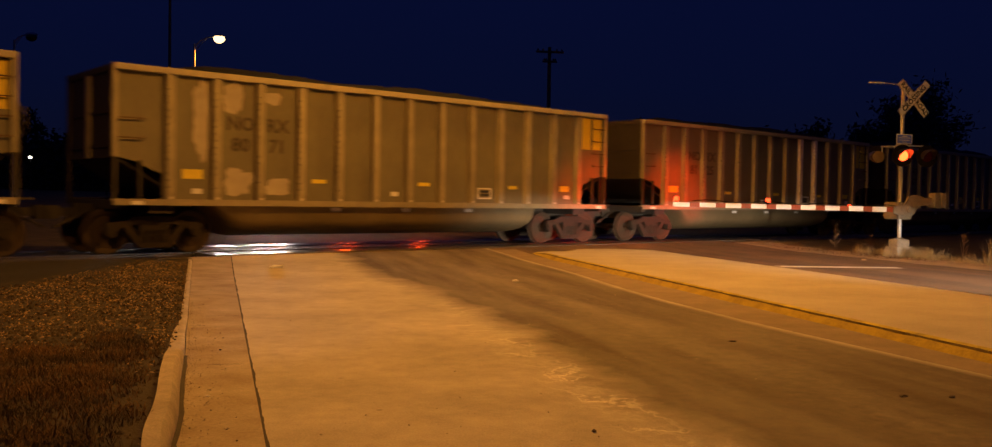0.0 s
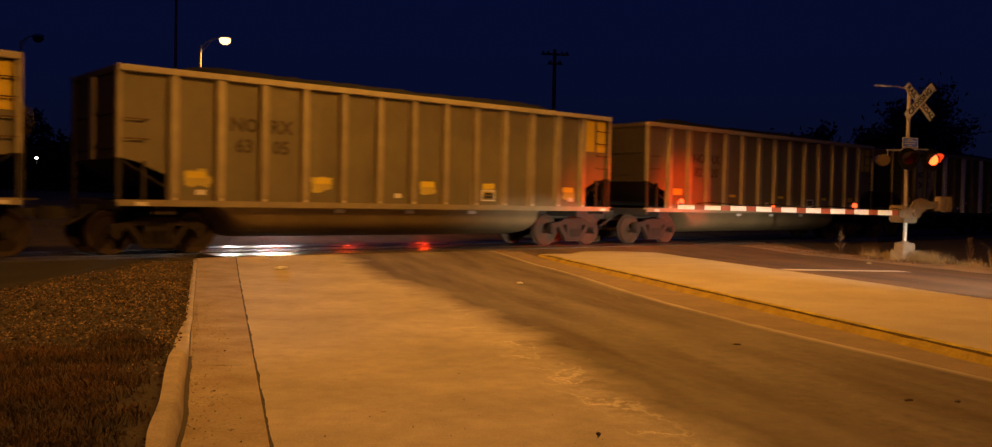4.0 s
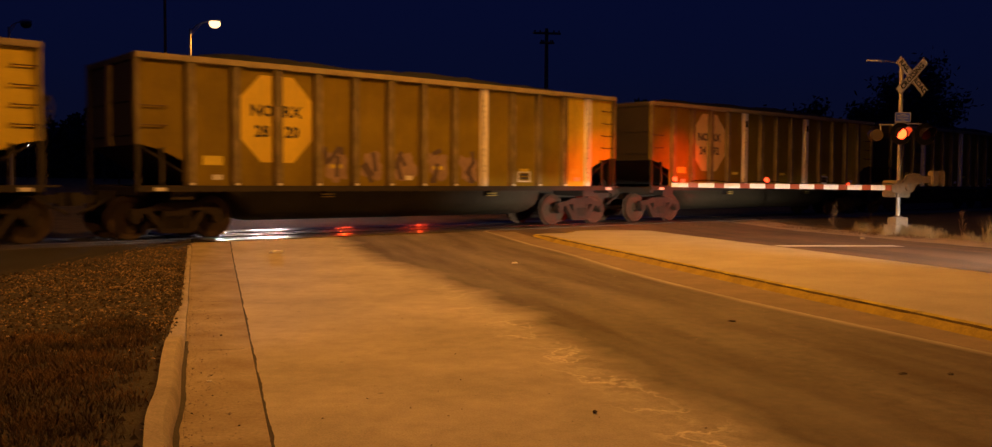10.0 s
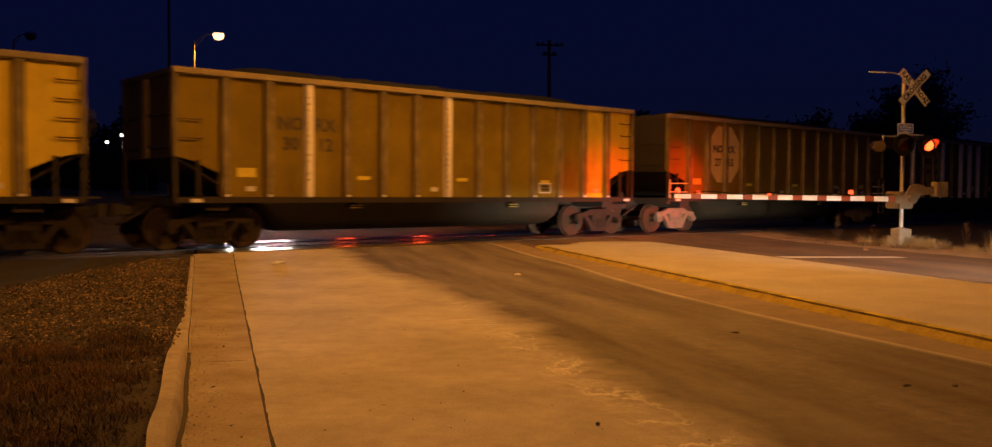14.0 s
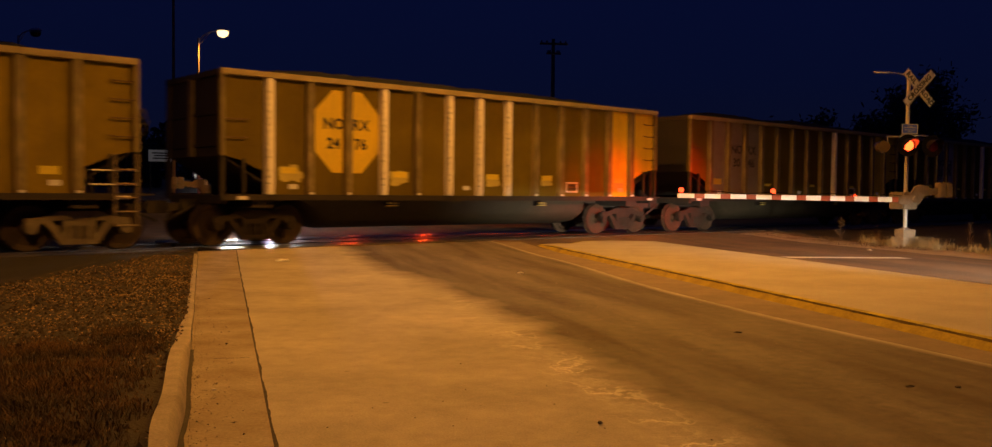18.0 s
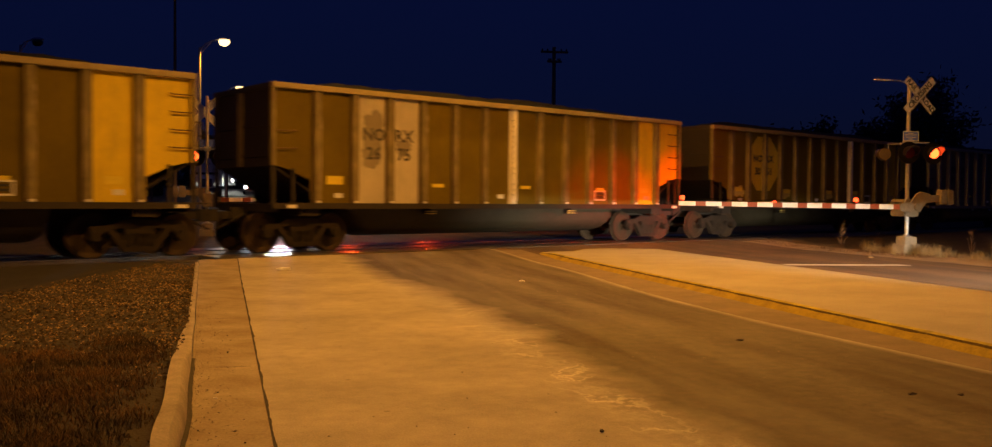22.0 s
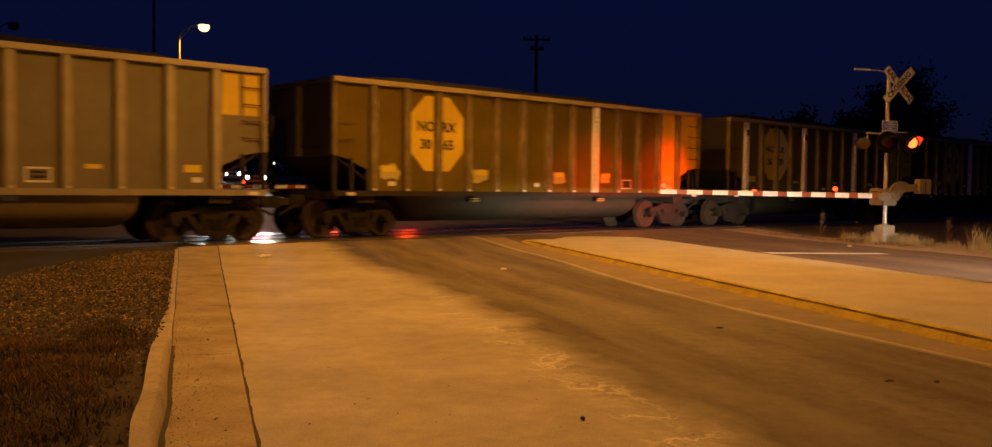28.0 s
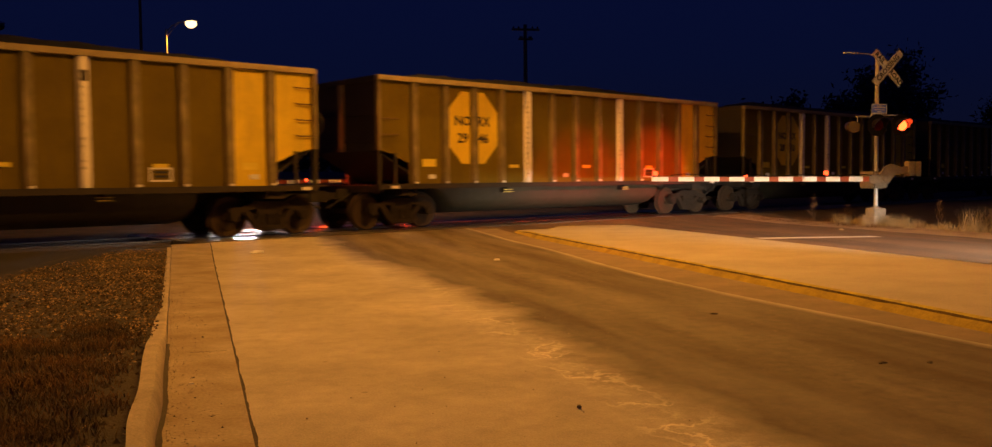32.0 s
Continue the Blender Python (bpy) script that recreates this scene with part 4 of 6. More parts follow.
def coupler_mesh(s):
    def make(bm):
        box(bm, min(s * 7.5, s * 7.95), max(s * 7.5, s * 7.95), -0.09, 0.09, 0.78, 0.95)
        box(bm, min(s * 7.85, s * 8.12), max(s * 7.85, s * 8.12), -0.16, 0.12, 0.72, 1.0)
        rod(bm, (s * 7.3, -0.3, 0.9), (s * 8.0, -0.35, 0.55), 0.03, seg=6)
    return make


def rung_mesh(w):
    def make(bm):
        rod(bm, (-w / 2, SKIN - 0.10, 0), (w / 2, SKIN - 0.10, 0), 0.016, seg=6)
        for s in (-1, 1):
            rod(bm, (s * w / 2, SKIN - 0.11, 0), (s * w / 2, SKIN + 0.01, 0.03), 0.016, seg=6)
    return make


def plate_mesh(w, h):
    def make(bm):
        box(bm, -w / 2, w / 2, -0.004, 0.004, -h / 2, h / 2)
    return make


def framed_mesh(bm):
    for a in ((-0.24, 0.24, 0.11, 0.15), (-0.24, 0.24, -0.15, -0.11), (-0.24, -0.20, -0.11, 0.11), (0.20, 0.24, -0.11, 0.11)):
        box(bm, a[0], a[1], -0.004, 0.004, a[2], a[3])


def octagon_half(s, half=0.885, cut=0.40, gap=0.12):
    def make(bm):
        poly = [(gap, -0.97), (cut, -0.97), (half, -0.45), (half, 0.45), (cut, 0.97), (gap, 0.97)]
        prism(bm, [(s * x, z) for x, z in poly], "y", -0.004, 0.004)
    return make


def blob_mesh(seed, w, h):
    def make(bm):
        rnd = random.Random(seed)
        poly = []
        s = rnd.uniform(0, 50)
        for i in range(44):
            a = 2 * math.pi * i / 44
            r = 0.80 + 0.34 * noise.noise((1.3 * math.cos(a), 1.3 * math.sin(a), s)) + 0.16 * noise.noise((5 * math.cos(a), 5 * math.sin(a), s))
            f = 1 / max(abs(math.cos(a)), abs(math.sin(a))) ** 0.6
            poly.append((max(-w / 2, min(w / 2, w / 2 * r * f * math.cos(a))), h / 2 * r * f * math.sin(a)))
        prism(bm, poly, "y", -0.003, 0.003)
    return make


def glyph_mesh(seed):
    # broad crooked strokes of a spray-paint scrawl, no letters
    def make(bm):
        rnd = random.Random(seed)
        for _ in range(4):
            a = Vector((rnd.uniform(-0.26, 0.26), rnd.uniform(-0.36, 0.36)))
            b = a + Vector((rnd.uniform(-0.3, 0.3), rnd.choice((-1, 1)) * rnd.uniform(0.3, 0.6)))
            b.x, b.y = max(-0.3, min(0.3, b.x)), max(-0.42, min(0.42, b.y))
            d = (b - a).normalized() * 0.055
            q = Vector((-d.y, d.x))
            prism(bm, [tuple(a + q), tuple(b + q), tuple(b - q), tuple(a - q)], "y", -0.003 + 0.001 * _, 0.004 + 0.001 * _)
    return make


WHEELSETS = []
CARS = {}


def bogie(car, s, pale):
    """A four-wheel truck under one end of a car."""
    t = part("bogie", cached("bolster", bolster_mesh, "grime"), None, car, at=pose(s * 6.21, 0, 0))
    mat = "bogie_pale" if pale else "bogie"
    part("side_frame", cached("side_frame", frame_casting, mat, bevel=0.008), None, t)
    part("side_frame", cached("side_frame", frame_casting, mat, bevel=0.008), None, t, at=pose(0, 0, 0, 0, 0, 180))
    for e in (-1, 1):
        w = part("wheelset", cached("wheelset", wheelset_mesh, "wheel", 35), None, t, at=pose(e * 0.89, 0, 0.457))
        WHEELSETS.append((e, w))


def bay_mid(i):
    return (EDGES[i] + EDGES[i + 1]) / 2


def coal_car(k, tone, mark, number, white=(), upper=False, end_yellow=False, octagon="", tub="tub_dark", patch=(), pale_labels=False, rails=False, spray=False, patch_paint="patch", cloud=False, dirty=False):
    skin = "alu" if tone == "grey" else "tan_dirty" if dirty else "tan"
    rib = "alu_rib" if tone == "grey" else "tan_rib"
    words = {"grey": "dusty grey aluminium coal gondola heaped with coal", "tan": ("coal-stained" if dirty else "dusty") + " tan coal gondola heaped with coal"}[tone]
    if octagon:
        words += ", yellow octagon on its side"
    elif white:
        words += ", pale replaced posts"
    car = thing("coal_car", car_place(k, 0), words, "railway car", "cars of the coal train")
    CARS[k] = car
    for i in range(14):
        mat = skin
        lab = ""
        if end_yellow and i >= 12:
            mat, lab = "yellow_end", "yellow painted side sheet"
        if i in patch:
            mat, lab = patch_paint, "repainted side sheet"
        part("side_panel", cached(("side_panel", i), panel_mesh(i), mat), None, car, lab)
    for i, x in enumerate(POSTS):
        w = i in white
        part("post", cached("post", post_mesh, "white_rib" if w else rib), None, car, "pale post with worn reflective strip" if w else "", at=pose(x, 0, 0))
        part("post_foot", cached("post_foot", foot_mesh, "label_white" if tone == "tan" else "patch"), None, car, at=pose(x, 0, 0))
        if tone == "tan" and not w:
            part("worn_streak", cached(("worn_streak", (i + k) % 6), wear_mesh((i + k) % 6), "worn_edge"), None, car, "pale worn edge of the post", at=pose(x, 0, 0))
        if w or tone == "grey" and i < 5 and k in (0, 1, 13):
            part("strip_edge", cached(("strip_edge", i % 3), edge_mesh(i % 3), "grime"), None, car, "dark worn edge of the reflective strip", at=pose(x, 0, 0))
            if number in ("24 92", "26 09"):
                part("strip_gap", cached("strip_gap", gap_mesh, "grime"), None, car, "dark gap in the reflective strip", at=pose(x, 0, 0))
    part("top_chord", cached("top_chord", chord_mesh, "chord" if tone == "grey" else "chord_tan", bevel=0.012), None, car)
    part("side_sill", cached("side_sill", sill_mesh, rib if tone == "grey" else "end_shade"), None, car)
    part("far_side", cached("far_side", far_side_mesh, "end_shade"), None, car)
    for s in (-1, 1):
        for nm, maker, m in end_pieces(s):
            part(nm, cached((nm, s), maker, rib if m == "rib" else m or "end_shade"), None, car)
        part("corner_post", cached(("corner_post", s), corner_mesh(s), rib), None, car)
        part("corner_stay", cached(("corner_stay", s), stay_mesh(s), "grime"), None, car)
        part("coupler", cached(("coupler", s), coupler_mesh(s), "grime"), None, car)
        bogie(car, s, rails)
    # brake wheel on its stand at the trailing end
    part("brake_stand", cached("brake_stand", brake_stand_mesh, "grime"), None, car)
    part("brake_wheel", cached("brake_wheel", brake_wheel_mesh, "grime"), None, car)
    part("centre_sill", cached("centre_sill", centre_sill_mesh, "grime"), None, car)
    part("belly", cached(("belly", tub), tub_maker(1.40 if tub == "tub_tan" else 1.12), tub, 40), None, car, "rounded tub belly between the trucks")
    part("coal_load", cached(("coal_load", k % 5), load_mesh(k % 5), "coal"), None, car, "heap of black coal")
    # grab irons: two at the leading end, four at the trailing end
    for z in (2.40, 2.80):
        part("grab_iron", cached(("grab_iron", 0.5), rung_mesh(0.5), "grab_rust"), None, car, at=pose(-HALF + 0.36, 0, z))
    for z in (2.30, 2.67, 3.04, 3.41):
        part("grab_iron", cached(("grab_iron", 0.42), rung_mesh(0.42), "grab_rust"), None, car, at=pose(HALF - 0.30, 0, z))
    y = SKIN - 0.006
    # stencils and small plates
    lab = [(1, 0.44, 0.20, 1.70), (4, 0.36, 0.09, 1.62), (7, 0.36, 0.09, 1.62), (10, 0.32, 0.09, 1.60), (12, 0.36, 0.16, 1.60)]
    if pale_labels:
        lab = [(1, 0.62, 0.42, 1.62), (4, 0.6, 0.36, 1.58), (7, 0.55, 0.34, 1.58), (9, 0.5, 0.34, 1.58), (12, 0.5, 0.40, 1.55)]
    if pale_labels:
        for i, w, h, z in lab:
            part("paint_blotch", cached(("label_blotch", i), blob_mesh(90 + i, w * 1.15, h * 1.15), "label_pale"), None, car, "worn blotch of paler paint", at=pose(bay_mid(i), y, z))
        lab = [(i, 0.40, 0.14, z + 0.09) for i, w, h, z in lab]
    for i, w, h, z in lab:
        part("stencil", cached(("stencil", w, h), plate_mesh(w, h), "label_yellow"), None, car, at=pose(bay_mid(i), y - (0.004 if end_yellow and i == 12 or pale_labels else 0), z))
    for i, z in ((1, 1.34), (6, 1.36), (12, 1.36)):
        part("small_plate", cached(("small_plate", 0.2), plate_mesh(0.22, 0.11), "label_white"), None, car, at=pose(bay_mid(i) + 0.1, y - 0.003, z))
    part("data_frame", cached("data_frame", framed_mesh, "label_white"), None, car, at=pose(bay_mid(10 if tone == "tan" else 9), y, 1.42))
    for z in (1.47, 1.38):
        part("stencil_bar", cached(("stencil_bar", z), plate_mesh(0.28, 0.05), "letter"), None, car, at=pose(bay_mid(10 if tone == "tan" else 9), y - 0.002, z))
    if tone == "grey":
        for x in (POSTS[4], POSTS[6], POSTS[8]):
            part("reflector", cached("reflector", plate_mesh(0.26, 0.085), "label_white"), None, car, at=pose(x, -1.415, 0.96))
    else:
        for x in (-2.7, 2.4):
            part("reflector_bracket", cached("reflector_bracket", bracket_mesh, "grime"), None, car, at=pose(x, 0, 0))
            for z in (0.90, 0.96):
                part("reflector", cached("reflector_bar", plate_mesh(0.34, 0.028), "label_pale"), None, car, "dull reflector bar", at=pose(x, -1.415, z))
    for x in (-6.75, 6.9):
        part("reflector", cached("end_reflector", plate_mesh(0.24, 0.075), "label_white"), None, car, at=pose(x, SIDE - 0.02, SILL - 0.05))
    # yellow squares at the head of the last bay
    if upper:
        part("yellow_square", cached(("yellow_square", 0.4), plate_mesh(0.40, 0.92), "yellow"), None, car, at=pose(HALF - 0.80, y - 0.002, 3.26))
        part("yellow_square", cached(("yellow_square", 0.36), plate_mesh(0.36, 0.92), "yellow"), None, car, at=pose(HALF - 0.32, y - 0.002, 3.26))
    # reporting mark and number, split by the post
    cx, cz = POSTS[2], 2.65
    if octagon:
        for s, m in ((-1, octagon.split()[0]), (1, octagon.split()[-1])):
            part("octagon_half", cached(("octagon_half", s), octagon_half(s), m), None, car, "painted octagon, half on each side of a post", at=pose(cx, y, cz))
    ink = "letter" if octagon else "faded_ink"
    for text, z in ((mark, cz + 0.17), (number, cz - 0.29)):
        a, b = text.split()
        for s, w in ((-1, a), (1, b)):
            part("lettering", letters(w, 0.36 if octagon else 0.42, ink), None, car, at=pose(cx + s * (0.37 if octagon else 0.44), y - 0.006, z))
    if cloud:
        # uneven dull blotches where old paint was covered
        for q, (dx, dz, w, h) in enumerate(((-0.45, 0.35, 0.70, 0.9), (-0.5, -0.25, 0.66, 0.9), (0.42, -0.1, 0.5, 0.5)) if tone == "tan" else ((-1.34, 0.25, 0.42, 1.9), (-0.62, 0.72, 0.55, 0.75), (0.32, 0.80, 0.45, 0.35), (-0.5, -1.12, 0.80, 0.72), (0.46, -1.2, 0.78, 0.50))):
            part("paint_blotch", cached(("paint_blotch", q, tone), blob_mesh(40 + q, w, h), "grey_patch" if tone == "tan" else "patch_soft"), None, car, "blotch of other paint", at=pose(cx + dx, y - 0.001 - 0.0005 * q, cz + dz))
    if spray:
        for q, i in enumerate((4, 5, 6, 7, 8)):
            part("graffiti", cached(("graffiti_patch", i), blob_mesh(i, 0.72, 0.85), "graffiti"), None, car, "sprayed graffiti scrawl", at=pose(bay_mid(i), y - 0.001, 1.66))
            part("graffiti_stroke", cached(("graffiti_stroke", i), glyph_mesh(i + 2), "graffiti_line"), None, car, "dark outline of sprayed graffiti", at=pose(bay_mid(i), y - 0.008, 1.66))
    if rails:
        # white handrails and a ladder at the ends
        for s in (-1, 1):
            bm = bmesh.new()
            for z in (1.34, 1.62):
                rod(bm, (s * (HALF - 0.05), SIDE - 0.02, z), (s * (HALF - 0.95), SIDE - 0.02, z), 0.018, seg=6)
            rod(bm, (s * (HALF - 0.05), SIDE - 0.02, SILL), (s * (HALF - 0.05), SIDE - 0.02, 1.75), 0.022, seg=6)
            part("handrail", bm, "label_white", car, "white painted handrail")
        bm = bmesh.new()
        for x in (HALF - 0.50, HALF - 0.06):
            rod(bm, (x, SIDE - 0.05, 0.50), (x, SIDE - 0.05, 1.95), 0.022, seg=6)
        for z in (0.52, 0.80, 1.08, 1.36, 1.64):
            rod(bm, (HALF - 0.50, SIDE - 0.05, z), (HALF - 0.06, SIDE - 0.05, z), 0.018, seg=6)
        part("ladder", bm, "galv_dull", car, "dull pale end ladder")


NO = "NO RX"
G, T = "grey", "tan"
coal_car(-2, G, NO, "81 26", upper=True, tub="tub_tan")
coal_car(-1, G, NO, "82 54", upper=True, tub="tub_tan")
coal_car(0, G, NO, "80 71", upper=True, tub="tub_tan", cloud=True)
coal_car(1, G, NO, "81 25", upper=True, tub="tub_tan", white=(8, 9))
coal_car(2, G, NO, "63 05", upper=True, tub="tub_tan", pale_labels=True)
coal_car(3, G, NO, "82 20", upper=True, tub="tub_tan")
coal_car(4, T, NO, "29 51", octagon="pale_yellow", white=(4, 6, 8), end_yellow=True)
coal_car(5, T, NO, "28 20", octagon="yellow", white=(8, 12), end_yellow=True, spray=True)
coal_car(6, T, NO, "24 92", octagon="pale_yellow", white=(4, 8), end_yellow=True)
coal_car(7, T, NO, "30 12", white=(2, 6), end_yellow=True)
coal_car(8, T, NO, "27 55", octagon="pale_yellow", end_yellow=False, rails=True)
coal_car(9, T, NO, "24 76", octagon="yellow", white=(0, 3, 5, 6, 7), end_yellow=True, pale_labels=True, dirty=True)
coal_car(10, T, NO, "30 46", white=(8,), end_yellow=True, patch=(1, 2, 3), patch_paint="grey_patch", dirty=True)
coal_car(11, T, NO, "26 75", white=(6,), end_yellow=True, patch=(2, 3), cloud=True, dirty=True)
coal_car(12, T, NO, "30 51", octagon="yellow", white=(8,), end_yellow=True, pale_labels=True, dirty=True)
coal_car(13, G, NO, "81 60", upper=True, tub="tub_tan", white=(7,))
coal_car(14, T, NO, "30 65", octagon="yellow", white=(8,), end_yellow=True, pale_labels=True, dirty=True)
coal_car(15, T, NO, "26 09", octagon="yellow pale_yellow", white=(0, 4, 8), end_yellow=True, dirty=True)
coal_car(16, T, NO, "29 46", octagon="yellow", white=(4, 8), end_yellow=True, dirty=True)
coal_car(17, T, NO, "28 33", octagon="yellow", white=(3, 5), end_yellow=True, dirty=True)
coal_car(18, T, NO, "27 18", white=(7,), end_yellow=True, dirty=True)
coal_car(19, T, NO, "29 70", octagon="yellow", end_yellow=True, dirty=True)
coal_car(20, T, NO, "30 24", end_yellow=True, dirty=True)


# ---- crossing signals with gates ----
LENSES = []                      # (phase, lens, pose when lit, pose when dark)


def flasher(signal, x, y, z, turn, phase, shell="black"):
    """One red lamp with its round black backing, hood and housing; the lit lens draws back into the housing when it is dark."""
    here = pose(x, y, z, 0, 0, turn)
    bm = bmesh.new()
    disc = 0.29 if shell == "black" else 0.165
    lathe(bm, [(0.001, 0.0), (disc, 0.0), (disc, 0.012), (0.16, 0.014), (0.155, 0.20), (0.001, 0.21)], "y", 24)
    head = part("lamp_head", bm, shell, signal, "round backing and housing", at=here, smooth_angle=40)
    bm = bmesh.new()
    k = 14
    ring0, ring1 = [], []
    for i in range(k + 1):
        w = math.radians(-25 + 230 * i / k)
        ring0.append(bm.verts.new((0.17 * math.cos(w), 0.0, 0.17 * math.sin(w))))
        ring1.append(bm.verts.new((0.17 * math.cos(w), -0.13 - 0.24 * max(0, math.sin(w)) ** 0.6, 0.17 * math.sin(w))))
    for i in range(k):
        bm.faces.new((ring0[i], ring0[i + 1], ring1[i + 1], ring1[i]))
    r = bmesh.ops.extrude_face_region(bm, geom=list(bm.faces))
    for g in r["geom"]:
        if isinstance(g, bmesh.types.BMVert):
            g.co.x *= 0.95
            g.co.z *= 0.95
    part("hood", bm, "hood", head, smooth_angle=50)
    bm = bmesh.new()
    lathe(bm, [(0.001, -0.035), (0.09, -0.03), (0.15, -0.012), (0.15, -0.002)], "y", 20)
    part("lens", bm, "lens_off", head, "dark red lens", smooth_angle=40)
    bm = bmesh.new()
    lathe(bm, [(0.001, -0.050), (0.08, -0.045), (0.14, -0.03), (0.14, -0.02)], "y", 20)
    lit = part("lit_lens", bm, "lens_on", head, "glowing red lens", smooth_angle=40)
    LENSES.append((phase, lit, pose(0, 0, 0), pose(0, 0.12, 0)))


def arm_lamp(signal, x, z, phase):
    bm = bmesh.new()
    box(bm, -0.045, 0.045, -0.022, 0.022, -0.07, 0.04)
    lamp = part("arm_lamp", bm, "black", signal, "small lamp housing on the gate arm", at=pose(x, -0.30, z))
    for s in (-1, 1):
        bm = bmesh.new()
        lathe(bm, [(0.001, -0.03), (0.050, -0.022), (0.062, 0.0)] if s > 0 else [(0.001, 0.03), (0.050, 0.022), (0.062, 0.0)], "y", 14)
        on = pose(0, -s * 0.025, 0.075)
        lit = part("lit_lens", bm, "arm_lamp", lamp, "glowing red lamp", at=on, smooth_angle=40)
        if phase:
            LENSES.append((phase, lit, on, pose(0, 0.0, -0.02)))


def crossing_signal(m, words, front, back, arm_len=6.45, mast=4.62):
    sg = thing("crossing_signal", m, words, "crossing signal", "gates of the level crossing")
    bm = bmesh.new()
    prism(bm, [(-0.25, -0.25), (0.25, -0.25), (0.25, 0.25), (-0.25, 0.25)], "z", -0.3, 0.16)
    prism(bm, [(-0.19, -0.19), (0.19, -0.19), (0.19, 0.19), (-0.19, 0.19)], "z", 0.16, 0.36)
    part("foundation", bm, "kerb", sg, "rough concrete foundation", bevel=0.02)
    bm = bmesh.new()
    lathe(bm, [(0.17, 0.33), (0.17, 0.36), (0.080, 0.40), (0.058, 0.42), (0.054, mast), (0.001, mast + 0.03)], "z", 18)
    part("mast", bm, "galv", sg, "silver tubular mast", smooth_angle=40)
    # crossbuck, two blades with black words
    z = mast - 0.50
    for s, words2, y in ((1, ("RAIL", "ROAD"), -0.100), (-1, ("CROSSING",), -0.112)):
        bm = bmesh.new()
        box(bm, -0.61, 0.61, -0.006, 0.006, -0.115, 0.115)
        blade = part("crossbuck_blade", bm, "sign_white", sg, "white crossbuck blade with black words", at=pose(0.10, y - 0.18, z) @ pose(0, 0, 0, 0, s * 45, 0))
        bm = bmesh.new()
        for a, b, c, d in ((-0.595, 0.595, 0.095, 0.105), (-0.595, 0.595, -0.105, -0.095), (-0.605, -0.595, -0.105, 0.105), (0.595, 0.605, -0.105, 0.105)):
            box(bm, a, b, -0.009, -0.0055, c, d)
        part("border", bm, "letter", blade)
        if len(words2) == 2:
            part("lettering", letters(words2[0], 0.185, "letter"), None, blade, at=pose(-0.36, -0.010, 0))
            part("lettering", letters(words2[1], 0.185, "letter"), None, blade, at=pose(0.36, -0.010, 0))
        else:
            part("lettering", letters(words2[0], 0.195, "letter"), None, blade, at=pose(0, -0.010, 0))
    # small blue notice with unreadable lines
    bm = bmesh.new()
    box(bm, -0.25, 0.25, -0.006, 0.006, -0.13, 0.13)
    plate = part("notice", bm, "sign_blue", sg, "small blue notice plate with pale lines", at=pose(0.0, -0.09, 3.05))
    bm = bmesh.new()
    for a, b, c, d in ((-0.25, 0.25, 0.112, 0.13), (-0.25, 0.25, -0.13, -0.112), (-0.25, -0.23, -0.112, 0.112), (0.23, 0.25, -0.112, 0.112)):
        box(bm, a, b, -0.010, -0.006, c, d)
    part("border", bm, "sign_white", plate, "white border of the notice")
    for zz, w in ((0.07, 0.16), (0.03, 0.36), (-0.03, 0.32), (-0.08, 0.14)):
        bm = bmesh.new()
        box(bm, -w / 2, w / 2, -0.010, -0.006, zz - 0.008, zz + 0.008)
        part("notice_line", bm, "sign_white", plate)
    # bracket with a slim lamp at the mast's head
    bm = bmesh.new()
    rod(bm, (0, 0, mast - 0.16), (-0.34, -0.02, mast - 0.10), 0.02, seg=8)
    rod(bm, (-0.34, -0.02, mast - 0.10), (-0.72, -0.02, mast - 0.10), 0.016, seg=8)
    part("bracket", bm, "galv", sg)
    bm = bmesh.new()
    box(bm, -1.10, -0.62, -0.06, 0.04, mast - 0.118, mast - 0.078)
    part("slim_lamp", bm, "sign_white", sg, "slim unlit lamp on a bracket", bevel=0.012)
    # crossarm and flashing lamps
    zf = 2.58
    bm = bmesh.new()
    for s in (-1, 1):
        rod(bm, (-0.42, s * 0.30, zf + 0.28), (0.42, s * 0.30, zf + 0.28), 0.022, seg=8)
        for x in (-0.38, 0.38):
            rod(bm, (x, s * 0.30, zf + 0.28), (x, s * 0.30, zf), 0.018, seg=8)
    rod(bm, (0, -0.32, zf + 0.28), (0, 0.32, zf + 0.28), 0.03, seg=8)
    box(bm, -0.10, 0.10, -0.10, 0.10, zf + 0.20, zf + 0.36)
    part("crossarm", bm, "galv", sg)
    flasher(sg, -0.38, -0.50, zf, front, "B")
    flasher(sg, 0.38, -0.50, zf, front, "A")
    flasher(sg, -0.38, 0.50, zf, 180 - back, "B", "housing")
    flasher(sg, 0.38, 0.50, zf, 180 - back, "A", "dark_housing")
    # gate mechanism, arm and counterweight
    za = 1.16
    bm = bmesh.new()
    box(bm, -0.30, 0.16, -0.28, 0.30, za - 0.26, za + 0.20)
    mech = part("mechanism", bm, "galv_dull", sg, "grey steel gate mechanism box", bevel=0.03)
    bm = bmesh.new()
    prism(bm, [(-0.50, za - 0.10), (-0.50, za + 0.08), (-0.16, za + 0.12), (-0.02, za + 0.34), (0.16, za + 0.40), (0.40, za + 0.36), (0.46, za + 0.30), (0.80, za + 0.34), (0.80, za + 0.16), (0.48, za + 0.12), (0.30, za + 0.10), (0.14, za - 0.12), (-0.14, za - 0.16)], "y", -0.36, -0.30)
    cw = part("counterweight_arm", bm, "galv_dull", sg, "steel arm with counterweights")
